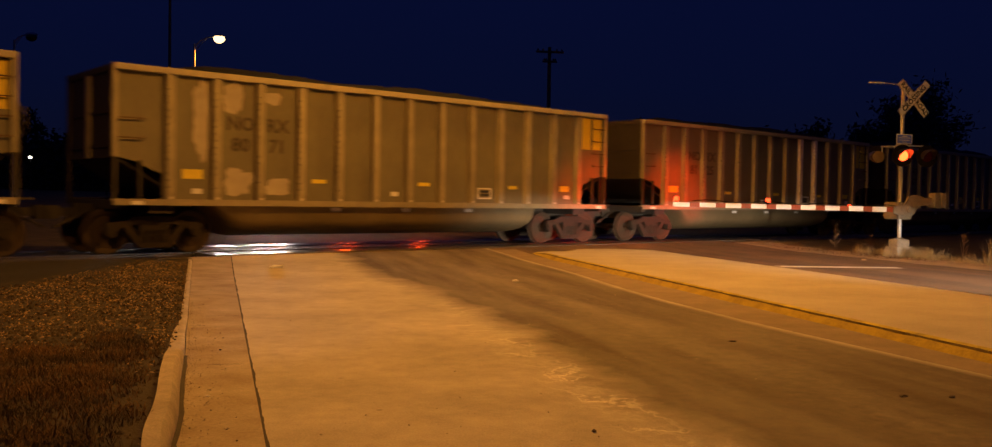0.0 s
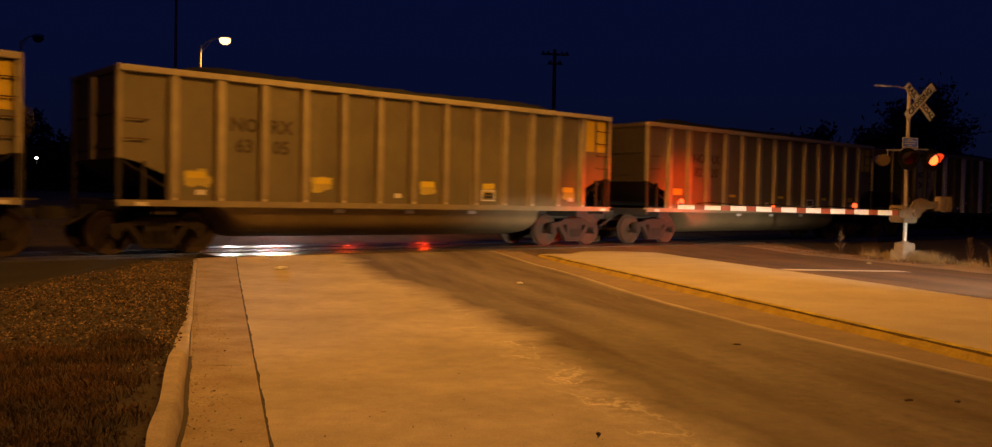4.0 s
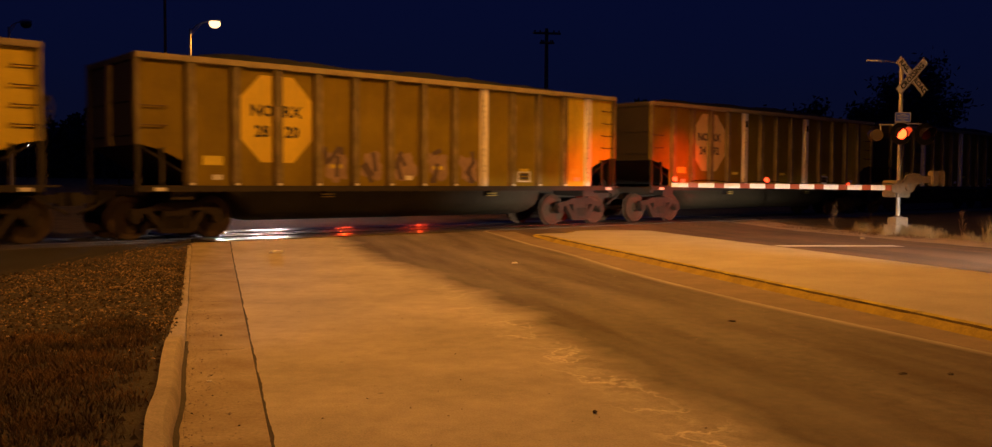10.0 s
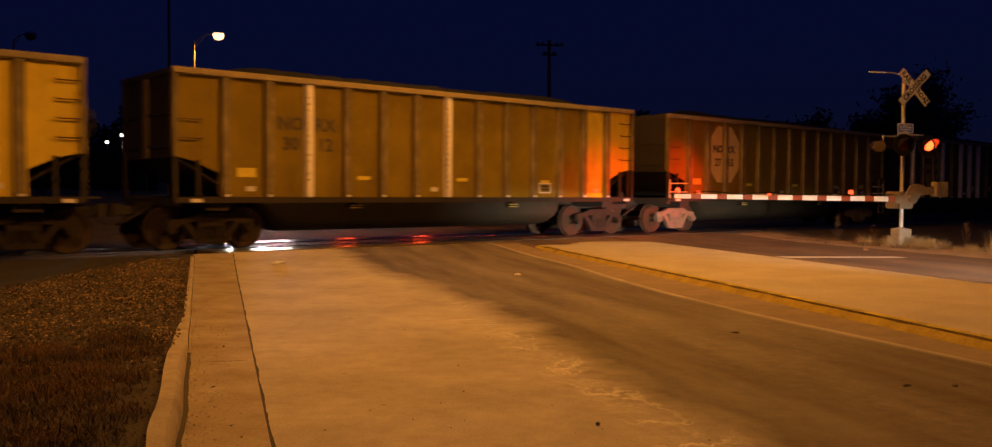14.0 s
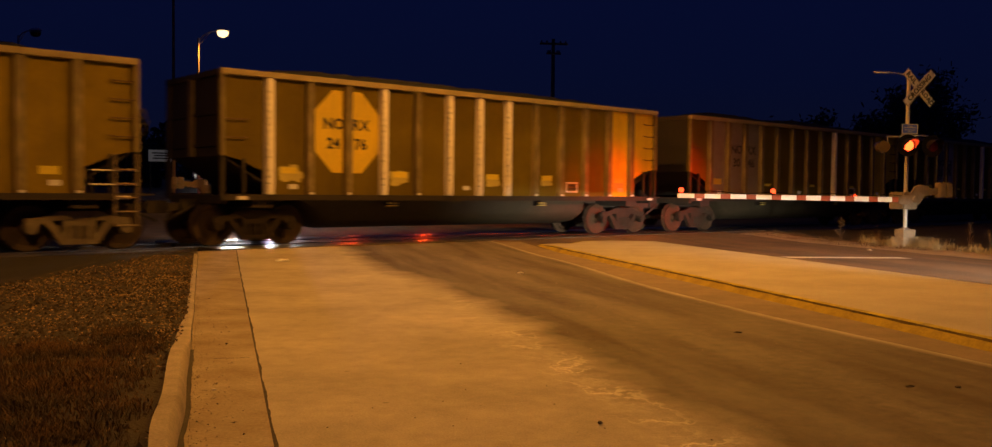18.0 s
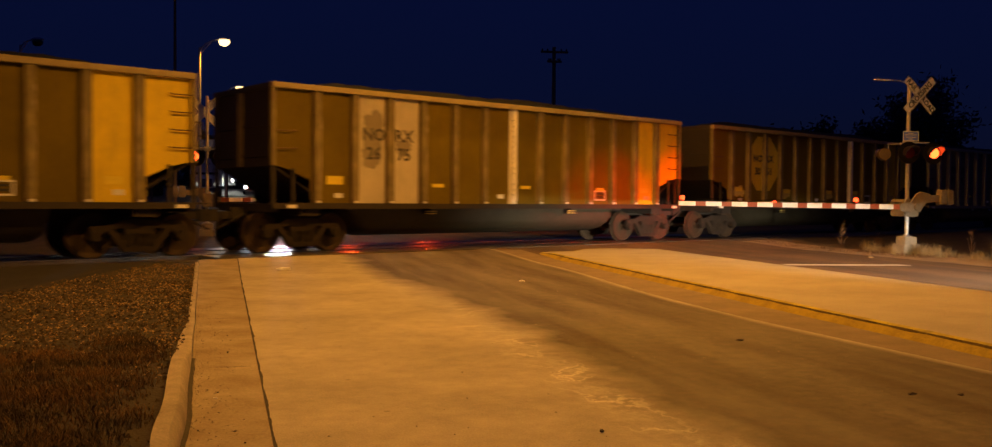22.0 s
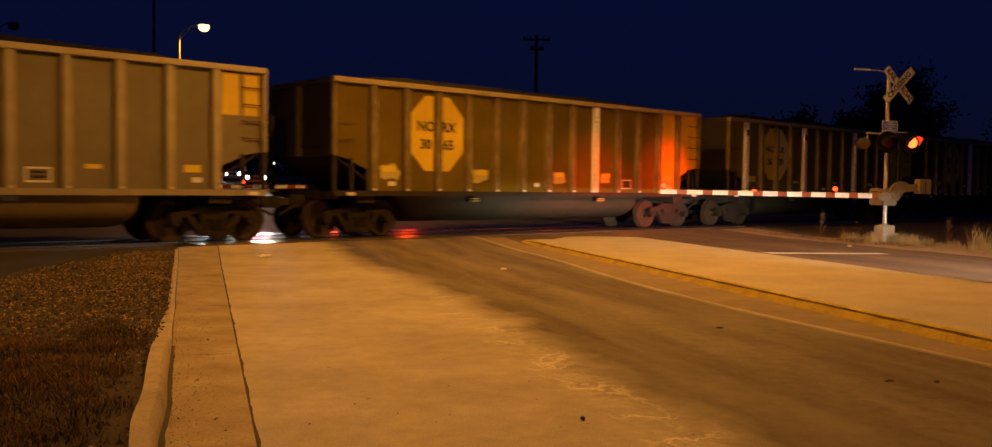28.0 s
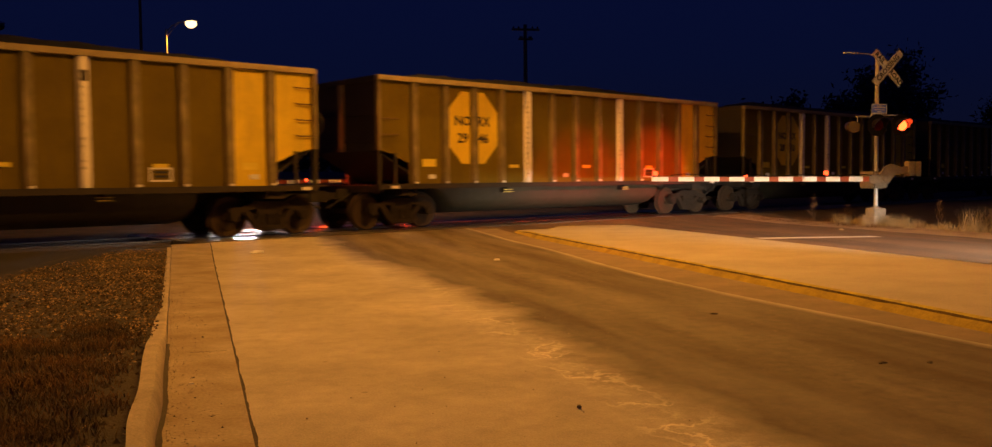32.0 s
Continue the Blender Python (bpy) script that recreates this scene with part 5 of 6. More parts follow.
    for a, b in ((0.72, 0.92), (0.94, 1.12)):
        bm = bmesh.new()
        box(bm, a, b, -0.44, -0.22, za + 0.06, za + 0.46)
        part("counterweight", bm, "galv_dull", cw, bevel=0.02)
    bm = bmesh.new()
    rod(bm, (0, -0.40, za), (0, 0.0, za), 0.09, seg=14)
    part("pivot", bm, "galv_dull", sg)
    n = 18
    seg = arm_len / n
    droop = lambda x: za + 0.003 * x
    x1 = -0.42
    for i in range(n):
        x0, seg = x1, arm_len / n * (0.76 if i % 2 == 0 else 1.24)
        x1 = x0 - seg
        bm = bmesh.new()
        h0, h1 = 0.072 - 0.014 * i / n, 0.072 - 0.014 * (i + 1) / n
        prism(bm, [(x0, droop(i) - h0), (x0, droop(i) + h0 * 0.9), (x0 - seg, droop(i + 1) + h1 * 0.9), (x0 - seg, droop(i + 1) - h1)], "y", -0.335, -0.295)
        part("arm_stripe", bm, "arm_red" if i % 2 == 0 else "arm_white", sg, "red stripe of the gate arm" if i % 2 == 0 else "white stripe of the gate arm")
    tip = -0.42 - arm_len
    arm_lamp(sg, tip + 0.10, droop(n) + 0.06, "")
    arm_lamp(sg, tip + 2.65, droop(11) + 0.075, "B")
    arm_lamp(sg, tip + 5.05, droop(4) + 0.08, "A")
    bm = bmesh.new()
    pts = [(-0.4 - i * 0.35, -0.315, droop(i) + 0.095 + 0.03 * math.sin(i * 1.3)) for i in range(18)]
    for p, q in zip(pts, pts[1:]):
        rod(bm, p, q, 0.010, seg=5)
    part("lamp_cable", bm, "black", sg)
    return sg


NEAR_MAST = (10.93, 24.3, 0.12)
FAR_MAST = (-9.85, 30.3, 0.15)
crossing_signal(pose(*NEAR_MAST, 0, 0, ROAD_TURN), "railroad crossing signal on a silver mast with its gate arm lowered", -10, 25)
crossing_signal(pose(*FAR_MAST, 0, 0, ROAD_TURN + 180), "railroad crossing signal beyond the rails with its gate arm lowered", 0, 0)
# the red beams of the lamps that face the rails
spot("signal_beam", (10.4, 25.3, 2.60), (5.9, 29.9, 1.45), 3900, RED, 34, 1.0, 0.15)
spot("signal_beam", (10.4, 25.4, 2.60), (3.2, 27.6, 1.10), 3600, RED, 32, 1.0, 0.15)
spot("signal_beam", (11.1, 25.5, 2.60), (5.4, 30.0, 1.2), 260, RED, 84, 1.0, 0.15)
spot("signal_beam_far", (-8.8, 30.0, 2.95), (0.5, 22.4, 1.9), 9000, RED, 30, 1.0, 0.15)
for x in (-2.75, -5.25, -7.6):
    y = FAR_MAST[1] + (x - FAR_MAST[0]) * math.tan(radians(ROAD_TURN))
    spot("arm_lamp_glow", (x + 0.12, y - 0.45, 1.42), (x + 1.6, y - 7.0, 0.1), 70, RED, 70, 0.9, 0.06)


# ---- street lamps and poles ----
def street_lamp(x, y, top, arm, turn, lit, words, rise=0.9):
    z0 = level(x, y) - 0.05
    la = thing("street_lamp", pose(x, y, z0, 0, 0, turn), words, "street lamp")
    bm = bmesh.new()
    lathe(bm, [(0.16, -0.2), (0.16, 0.06), (0.105, 0.12), (0.06, top - 0.9), (0.001, top - 0.85)], "z", 14)
    part("pole", bm, "galv", la, smooth_angle=40)
    bm = bmesh.new()
    foot, top = top - 0.9, top - 0.9 + rise
    pts = [(0, 0, foot - 0.15), (arm * 0.3, 0, foot + rise * 0.45), (arm * 0.65, 0, foot + rise * 0.85), (arm, 0, top - 0.02)]
    for p, q in zip(pts, pts[1:]):
        rod(bm, p, q, 0.035, seg=8)
    rod(bm, (0, 0, foot - 0.40), (arm * 0.6, 0, foot + rise * 0.75), 0.02, seg=8)
    part("arm", bm, "galv", la)
    bm = bmesh.new()
    lathe(bm, [(0.001, 0.13), (0.10, 0.12), (0.17, 0.06), (0.19, 0.0), (0.17, -0.02)], "z", 16, (0, 0, 0))
    for v in bm.verts:
        v.co.x *= 1.9
    part("head", bm, "galv", la, "cobra-head lamp housing", at=pose(arm + 0.25, 0, top), smooth_angle=50)
    bm = bmesh.new()
    lathe(bm, [(0.21, -0.01), (0.25, -0.12), (0.20, -0.27), (0.10, -0.35), (0.001, -0.37)], "z", 16)
    for v in bm.verts:
        v.co.x *= 1.25
    part("globe", bm, "sodium_lens" if lit else "glass_dark", la, "glowing orange sodium globe" if lit else "dark lamp globe", at=pose(arm + 0.25, 0, top), smooth_angle=50)
    w = la.matrix_basis @ Vector((arm + 0.25, 0, top - 0.50))
    return w


# on the camera's side, beyond its view: unseen lamps placed to fit the light
w = street_lamp(*road_xy(-5.2, 8.0), 8.6, 2.95, ROAD_TURN, True, "unseen street lamp with a glowing sodium head on the verge")
spot("street_light_verge", w, (w.x, w.y, 0), LAMP_VERGE_W, SODIUM, 168, 0.35, 0.18)
w = street_lamp(*road_xy(17.0, 14.0), 8.6, 8.75, ROAD_TURN + 180, True, "unseen long-armed street lamp with a glowing sodium head beside the approach lane")
spot("street_light_right", w, (w.x, w.y, 0), LAMP_RIGHT_W, SODIUM, 168, 0.35, 0.18)


def added_hung_lamp(x, y, z, ends):
    """An added lamp over the crossing, on a wire between two wooden poles, high above the view."""
    la = thing("added_wire_lamp", pose(x, y, z), "added glowing sodium lamp on a wire over the crossing, out of view", "street lamp")
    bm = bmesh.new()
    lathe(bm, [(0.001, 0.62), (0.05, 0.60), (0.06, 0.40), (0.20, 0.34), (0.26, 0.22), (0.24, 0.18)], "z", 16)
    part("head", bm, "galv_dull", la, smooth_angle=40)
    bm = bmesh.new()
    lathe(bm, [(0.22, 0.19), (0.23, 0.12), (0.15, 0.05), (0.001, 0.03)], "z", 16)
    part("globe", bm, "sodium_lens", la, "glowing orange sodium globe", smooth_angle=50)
    for ex, ey in ends:
        zp = level(ex, ey) - 0.1
        bm = bmesh.new()
        points = [Vector((0, 0, 0.6)).lerp(Vector((ex - x, ey - y, 1.6)), k / 8) - Vector((0, 0, 0.35 * math.sin(math.pi * k / 8))) for k in range(9)]
        for p, q in zip(points, points[1:]):
            rod(bm, p, q, 0.008, seg=5)
        part("wire", bm, "black", la)
        po = thing("utility_pole", pose(ex, ey, zp), "added wooden pole that carries the lamp wire, out of view", "pole")
        bm = bmesh.new()
        lathe(bm, [(0.19, -0.3), (0.12, z + 1.7 - zp), (0.001, z + 1.72 - zp)], "z", 12)
        part("pole", bm, "wood_pole", po, smooth_angle=40)


# unseen fill lamp, placed where it evens the light on median and train
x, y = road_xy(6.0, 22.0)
added_hung_lamp(x, y, 11.0, [road_xy(-12.0, 18.0), road_xy(25.0, 16.0)])
spot("added_light_hung", (x, y, 10.9), (x, y, 0), LAMP_W, SODIUM, 168, 0.35, 0.18)
# beyond the rails
w = street_lamp(-16.0, 48.0, 9.75, 1.05, 0, True, "street lamp with a glowing sodium head beyond the rails", 0.42)
spot("street_light_far", w, (w.x, w.y, 0), 900, SODIUM, 165, 0.4, 0.18)
street_lamp(-21.3, 70.0, 9.5, 0.8, 0, True, "small far street lamp with a glowing sodium head", 0.42)
street_lamp(-26.6, 50.0, 10.1, 0.7, 0, False, "unlit street lamp on a grey pole beyond the rails", 0.3)


def utility_pole(x, y, top, crossarm, words):
    z0 = level(x, y) - 0.1
    po = thing("utility_pole", pose(x, y, z0, 0, 0, 8), words, "pole")
    bm = bmesh.new()
    lathe(bm, [(0.19 if crossarm else 0.12, -0.3), (0.12 if crossarm else 0.07, top), (0.001, top + 0.02)], "z", 12)
    part("pole", bm, "wood_pole", po, smooth_angle=40)
    if crossarm:
        for z, w in ((top - 0.35, 0.95), (top - 1.0, 0.5)):
            bm = bmesh.new()
            box(bm, -w, w, -0.20, -0.09, z - 0.07, z + 0.07)
            part("crossarm", bm, "wood_pole", po)
            for x2 in (-w + 0.12, -w * 0.5, w * 0.5, w - 0.12):
                bm = bmesh.new()
                lathe(bm, [(0.03, 0.0), (0.06, 0.05), (0.05, 0.12), (0.001, 0.16)], "z", 8)
                part("insulator", bm, "grime", po, at=pose(x2, -0.145, z + 0.07))


utility_pole(3.6, 62.0, 11.4, True, "dark wooden utility pole with crossarms")
utility_pole(-20.2, 56.0, 17.5, False, "tall thin dark pole behind the train")


# ---- vehicles waiting beyond the rails ----
def lorry(u, v, lit, words):
    x, y = road_xy(u, v)
    lo = thing("lorry", pose(x, y, level(x, y), 0, 0, ROAD_TURN), words, "truck", "lorries waiting on the far road")
    bm = bmesh.new()
    box(bm, -1.15, 1.15, 0.9, 3.2, 0.9, 3.0)
    part("cab", bm, "truck_white", lo, bevel=0.08)
    bm = bmesh.new()
    prism(bm, [(0.0, 0.75), (-0.0, 1.65), (0.25, 1.82), (1.0, 1.98), (1.0, 0.75)], "x", -0.95, 0.95)
    part("bonnet", bm, "truck_white", lo, bevel=0.03)
    bm = bmesh.new()
    prism(bm, [(0.86, 2.02), (0.875, 2.02), (1.02, 2.78), (1.0, 2.78)], "x", -1.0, 1.0)
    part("windscreen", bm, "glass_dark", lo)
    gr = bmesh.new()
    box(gr, -0.52, 0.52, -0.05, 0.0, 0.85, 1.62)
    g = part("grille", gr, "chrome", lo, "chrome grille")
    for i in range(7):
        bm = bmesh.new()
        box(bm, -0.46, 0.46, -0.062, -0.05, 0.92 + i * 0.095, 0.96 + i * 0.095)
        part("grille_slat", bm, "black", g)
    bm = bmesh.new()
    box(bm, -1.2, 1.2, -0.28, -0.02, 0.42, 0.78)
    part("bumper", bm, "chrome", lo, bevel=0.04)
    for s in (-1, 1):
        bm = bmesh.new()
        box(bm, -0.20, 0.20, -0.06, 0.1, 0.95, 1.25)
        h = part("headlamp", bm, "chrome", lo, at=pose(s * 0.78, 0, 0), bevel=0.02)
        bm = bmesh.new()
        lathe(bm, [(0.001, -0.085), (0.14, -0.075), (0.17, -0.062)], "y", 14, (0, 0, 1.1))
        part("lens", bm, "head_lens" if lit else "faint_lens", h, "glowing white headlamp" if lit else "unlit headlamp with a faint added glow", smooth_angle=40)
        bm = bmesh.new()
        box(bm, -0.06, 0.06, 0.6, 0.75, 2.0, 2.6)
        part("mirror", bm, "chrome", lo, at=pose(s * 1.42, 0, 0), bevel=0.02)
        bm = bmesh.new()
        rod(bm, (s * 1.1, 0.8, 2.5), (s * 1.42, 0.7, 2.5), 0.02, seg=6)
        part("mirror_arm", bm, "black", lo)
        for yy in (0.75, 4.2, 5.5):
            bm = bmesh.new()
            lathe(bm, [(0.001, -0.15), (0.30, -0.15), (0.48, -0.13), (0.52, -0.08), (0.52, 0.08), (0.48, 0.13), (0.30, 0.15), (0.001, 0.15)], "x", 20, (0, yy, 0.52))
            part("wheel", bm, "rubber", lo, at=pose(s * 1.0, 0, 0), smooth_angle=40)
    for xx in (-0.8, -0.25, 0.0, 0.25, 0.8):
        bm = bmesh.new()
        lathe(bm, [(0.001, 0.09), (0.05, 0.07), (0.07, 0.0)], "z", 10)
        part("roof_lamp", bm, "amber_lens" if lit else "glass_dark", lo, "amber roof marker lamp", at=pose(xx, 1.0, 3.0))
    bm = bmesh.new()
    box(bm, -0.45, 0.45, 0.9, 6.5, 0.55, 0.85)
    part("chassis", bm, "grime", lo)
    bm = bmesh.new()
    box(bm, -1.25, 1.25, 3.5, 9.5, 1.05, 3.6)
    part("cargo_box", bm, "truck_white", lo, bevel=0.04)
    for s in (-1, 1) if lit else ():
        e = lo.matrix_basis @ Vector((s * 0.78, -0.16, 1.1))
        q = lo.matrix_basis @ Vector((s * 0.6 + 4.0, -108, -2.6))
        spot("headlight_beam", e, q, HEAD_W * 2, WHITE, 11, 0.8, 0.1)


def pickup(u, v, turn, lit, watts, words, paint, target=(1.0, -22, 0.4), cone=44, visor=True):
    x, y = road_xy(u, v)
    ca = thing("pickup", pose(x, y, level(x, y), 0, 0, ROAD_TURN + turn), words, "pickup truck")
    bm = bmesh.new()
    prism(bm, [(0.0, 0.45), (0.0, 1.05), (0.12, 1.14), (1.35, 1.20), (5.4, 1.22), (5.5, 0.9), (5.5, 0.45)], "x", -0.95, 0.95)
    part("body", bm, paint, ca, bevel=0.05)
    bm = bmesh.new()
    prism(bm, [(1.35, 1.19), (2.0, 1.82), (3.5, 1.86), (3.75, 1.20)], "x", -0.82, 0.82)
    part("cabin", bm, paint, ca, bevel=0.04)
    bm = bmesh.new()
    prism(bm, [(1.40, 1.26), (1.93, 1.78), (1.95, 1.76), (1.42, 1.24)], "x", -0.74, 0.74)
    for vt in bm.verts:
        vt.co.y -= 0.03
    part("windscreen", bm, "glass_dark", ca)
    bm = bmesh.new()
    box(bm, -0.92, 0.92, -0.14, 0.02, 0.48, 0.66)
    part("bumper", bm, "chrome", ca, bevel=0.03)
    bm = bmesh.new()
    box(bm, -0.46, 0.46, -0.03, 0.02, 0.70, 1.04)
    g = part("grille", bm, "chrome", ca)
    for i in range(8):
        bm = bmesh.new()
        box(bm, -0.43 + i * 0.11, -0.36 + i * 0.11, -0.042, -0.03, 0.73, 1.01)
        part("grille_slot", bm, "black", g)
    for s in (-1, 1):
        bm = bmesh.new()
        lathe(bm, [(0.001, -0.06), (0.12, -0.05), (0.165, 0.0)], "y", 14, (s * 0.68, 0.0, 0.88))
        part("headlamp", bm, "head_lens" if lit else "chrome", ca, "glowing white headlamp" if lit else "", smooth_angle=40)
        for yy in (0.95, 4.5):
            bm = bmesh.new()
            lathe(bm, [(0.001, -0.12), (0.22, -0.12), (0.36, -0.10), (0.38, 0.0), (0.36, 0.10), (0.22, 0.12), (0.001, 0.12)], "x", 18, (s * 0.86, yy, 0.38))
            part("wheel", bm, "rubber", ca, smooth_angle=40)
        if watts:
            e = ca.matrix_basis @ Vector((s * 0.68, -0.12, 0.88))
            spot("headlight_beam", e, ca.matrix_basis @ Vector((s * 0.68 + target[0], target[1], target[2])), watts, WARM if visor else WHITE, cone, 1.0, 0.015 if visor else 0.1)
        if visor:
            # added plate: keeps the beam off the train's upper sides
            bm = bmesh.new()
            box(bm, s * 0.68 - 0.25, s * 0.68 + 0.25, -0.55, -0.05, 0.884, 0.894)
            part("headlamp_visor", bm, "black", ca, "added flat black plate that cuts off the headlamp's upper beam")


# waits on the approach lane, beside the camera, and lights the gate
pickup(13.2, 5.2, 180, True, APPROACH_W, "dark pickup truck with lit headlamps on the approach lane", "black")
lorry(-3.6, 130.0, True, "white lorry with lit headlamps waiting on the far road")
lorry(-4.2, 87.0, False, "white lorry with faintly glowing headlamps waiting on the far road")
pickup(1.75, 77.3, 0, True, HEAD_W, "dark pickup truck with lit headlamps on the far road", "black", (0.0, -56, -0.9), 14, False)
pickup(-0.15, 103.7, 0, True, 0, "pale pickup truck with lit headlamps on the far road", "truck_white", visor=False)


def sign_board(x, y):
    sb = thing("sign_board", pose(x, y, level(x, y), 0, 0, 20), "pale sign board on two posts far beyond the rails", "sign")
    bm = bmesh.new()
    box(bm, -0.95, 0.95, -0.05, 0.05, 2.3, 3.2)
    part("board", bm, "sign_white", sb)
    for k, w in ((2.95, 1.4), (2.75, 1.1), (2.55, 1.3)):
        bm = bmesh.new()
        box(bm, -w / 2, w / 2, -0.06, -0.05, k - 0.05, k + 0.05)
        part("text_bar", bm, "letter", sb)
    for xx in (-0.8, 0.8):
        bm = bmesh.new()
        rod(bm, (xx, 0.08, -0.1), (xx, 0.08, 3.2), 0.05, seg=8)
        part("post", bm, "grime", sb)


def yard_lamp(x, y, top):
    la = thing("yard_lamp", pose(x, y, level(x, y)), "small white yard lamp on a thin pole far away", "lamp", "yard lamps")
    bm = bmesh.new()
    rod(bm, (0, 0, -0.2), (0, 0, top), 0.06, 0.04, 8)
    part("pole", bm, "grime", la)
    bm = bmesh.new()
    lathe(bm, [(0.001, -0.10), (0.12, -0.06), (0.14, 0.03), (0.10, 0.10), (0.001, 0.12)], "z", 12, (0, -0.08, top))
    part("globe", bm, "yard_lens", la, "glowing white globe", smooth_angle=50)
    return (x, y - 0.35, level(x, y) + top)


sign_board(-26.2, 70.0)
yard_lamp(-30.5, 71.0, 3.9)
yard_lamp(-27.6, 66.8, 4.4)
yard_lamp(-21.2, 70.0, 5.0)
spot("yard_light", (-27.6, 66.5, 4.9), (-26.2, 70.0, 3.2), 50, WHITE, 70, 0.8, 0.1)
yard_lamp(-38.0, 74.0, 2.7)
yard_lamp(-17.5, 76.0, 2.1)


# ---- verges ----
def blades(name, spots, material, h0, h1, width, lean, seed, words, count):
    """Tufts of grass: thin bent blades round the given places."""
    rnd = random.Random(seed)
    verts, faces = [], []
    for x, y, r, scale, *up in spots:
        for _ in range(count):
            a, d = rnd.uniform(0, 2 * math.pi), r * math.sqrt(rnd.random())
            px, py = x + d * math.cos(a), y + d * math.sin(a)
            z = level(px, py) - 0.03 + sum(up)
            h = rnd.uniform(h0, h1) * scale
            w = width * rnd.uniform(0.6, 1.3)
            b = rnd.uniform(0, 2 * math.pi)
            lx, ly = lean * h * rnd.uniform(0.2, 1) * math.cos(b), lean * h * rnd.uniform(0.2, 1) * math.sin(b)
            wx, wy = -math.sin(b) * w, math.cos(b) * w
            i = len(verts)
            verts += [(px - wx, py - wy, z), (px + wx, py + wy, z), (px + lx * 0.35 + wx * 0.7, py + ly * 0.35 + wy * 0.7, z + h * 0.6), (px + lx * 0.35 - wx * 0.7, py + ly * 0.35 - wy * 0.7, z + h * 0.6), (px + lx, py + ly, z + h)]
            faces += [(i, i + 1, i + 2, i + 3), (i + 3, i + 2, i + 4)]
    me = bpy.data.meshes.new(name)
    me.from_pydata(verts, [], faces)
    me.materials.append(M[material])
    return tagged(new(name, me), words, "grass", kind="stuff")


def stones(name, places, material, words, seed):
    rnd = random.Random(seed)
    verts, faces = [], []
    for x, y, z, r in places:
        i = len(verts)
        a = rnd.uniform(0, 3)
        for p in ((1, 0, 0), (0, 1, 0), (-1, 0, 0), (0, -1, 0), (0, 0, 0.7), (0, 0, -0.5)):
            s = r * rnd.uniform(0.6, 1.3)
            px, py = p[0] * math.cos(a) - p[1] * math.sin(a), p[0] * math.sin(a) + p[1] * math.cos(a)
            verts.append((x + px * s, y + py * s, z + p[2] * s))
        for q in ((0, 1, 4), (1, 2, 4), (2, 3, 4), (3, 0, 4), (1, 0, 5), (2, 1, 5), (3, 2, 5), (0, 3, 5)):
            faces.append(tuple(i + c for c in q))
    me = bpy.data.meshes.new(name)
    me.from_pydata(verts, [], faces)
    me.materials.append(M[material])
    return tagged(new(name, me), words, "gravel", kind="stuff")


def verge_lift(v):
    """The turf stands as high as the kerb by the camera, and sinks towards the rails."""
    return 0.088 * (1 - smooth(6.4, 9.0, v)) - 0.002


def verge_end(u):
    """Where the stony verge gives way to the ground darkened for shade beside the ballast."""
    return min(road_v(u, 17.9), 20.2 + 2.75 * (u + 1.3))


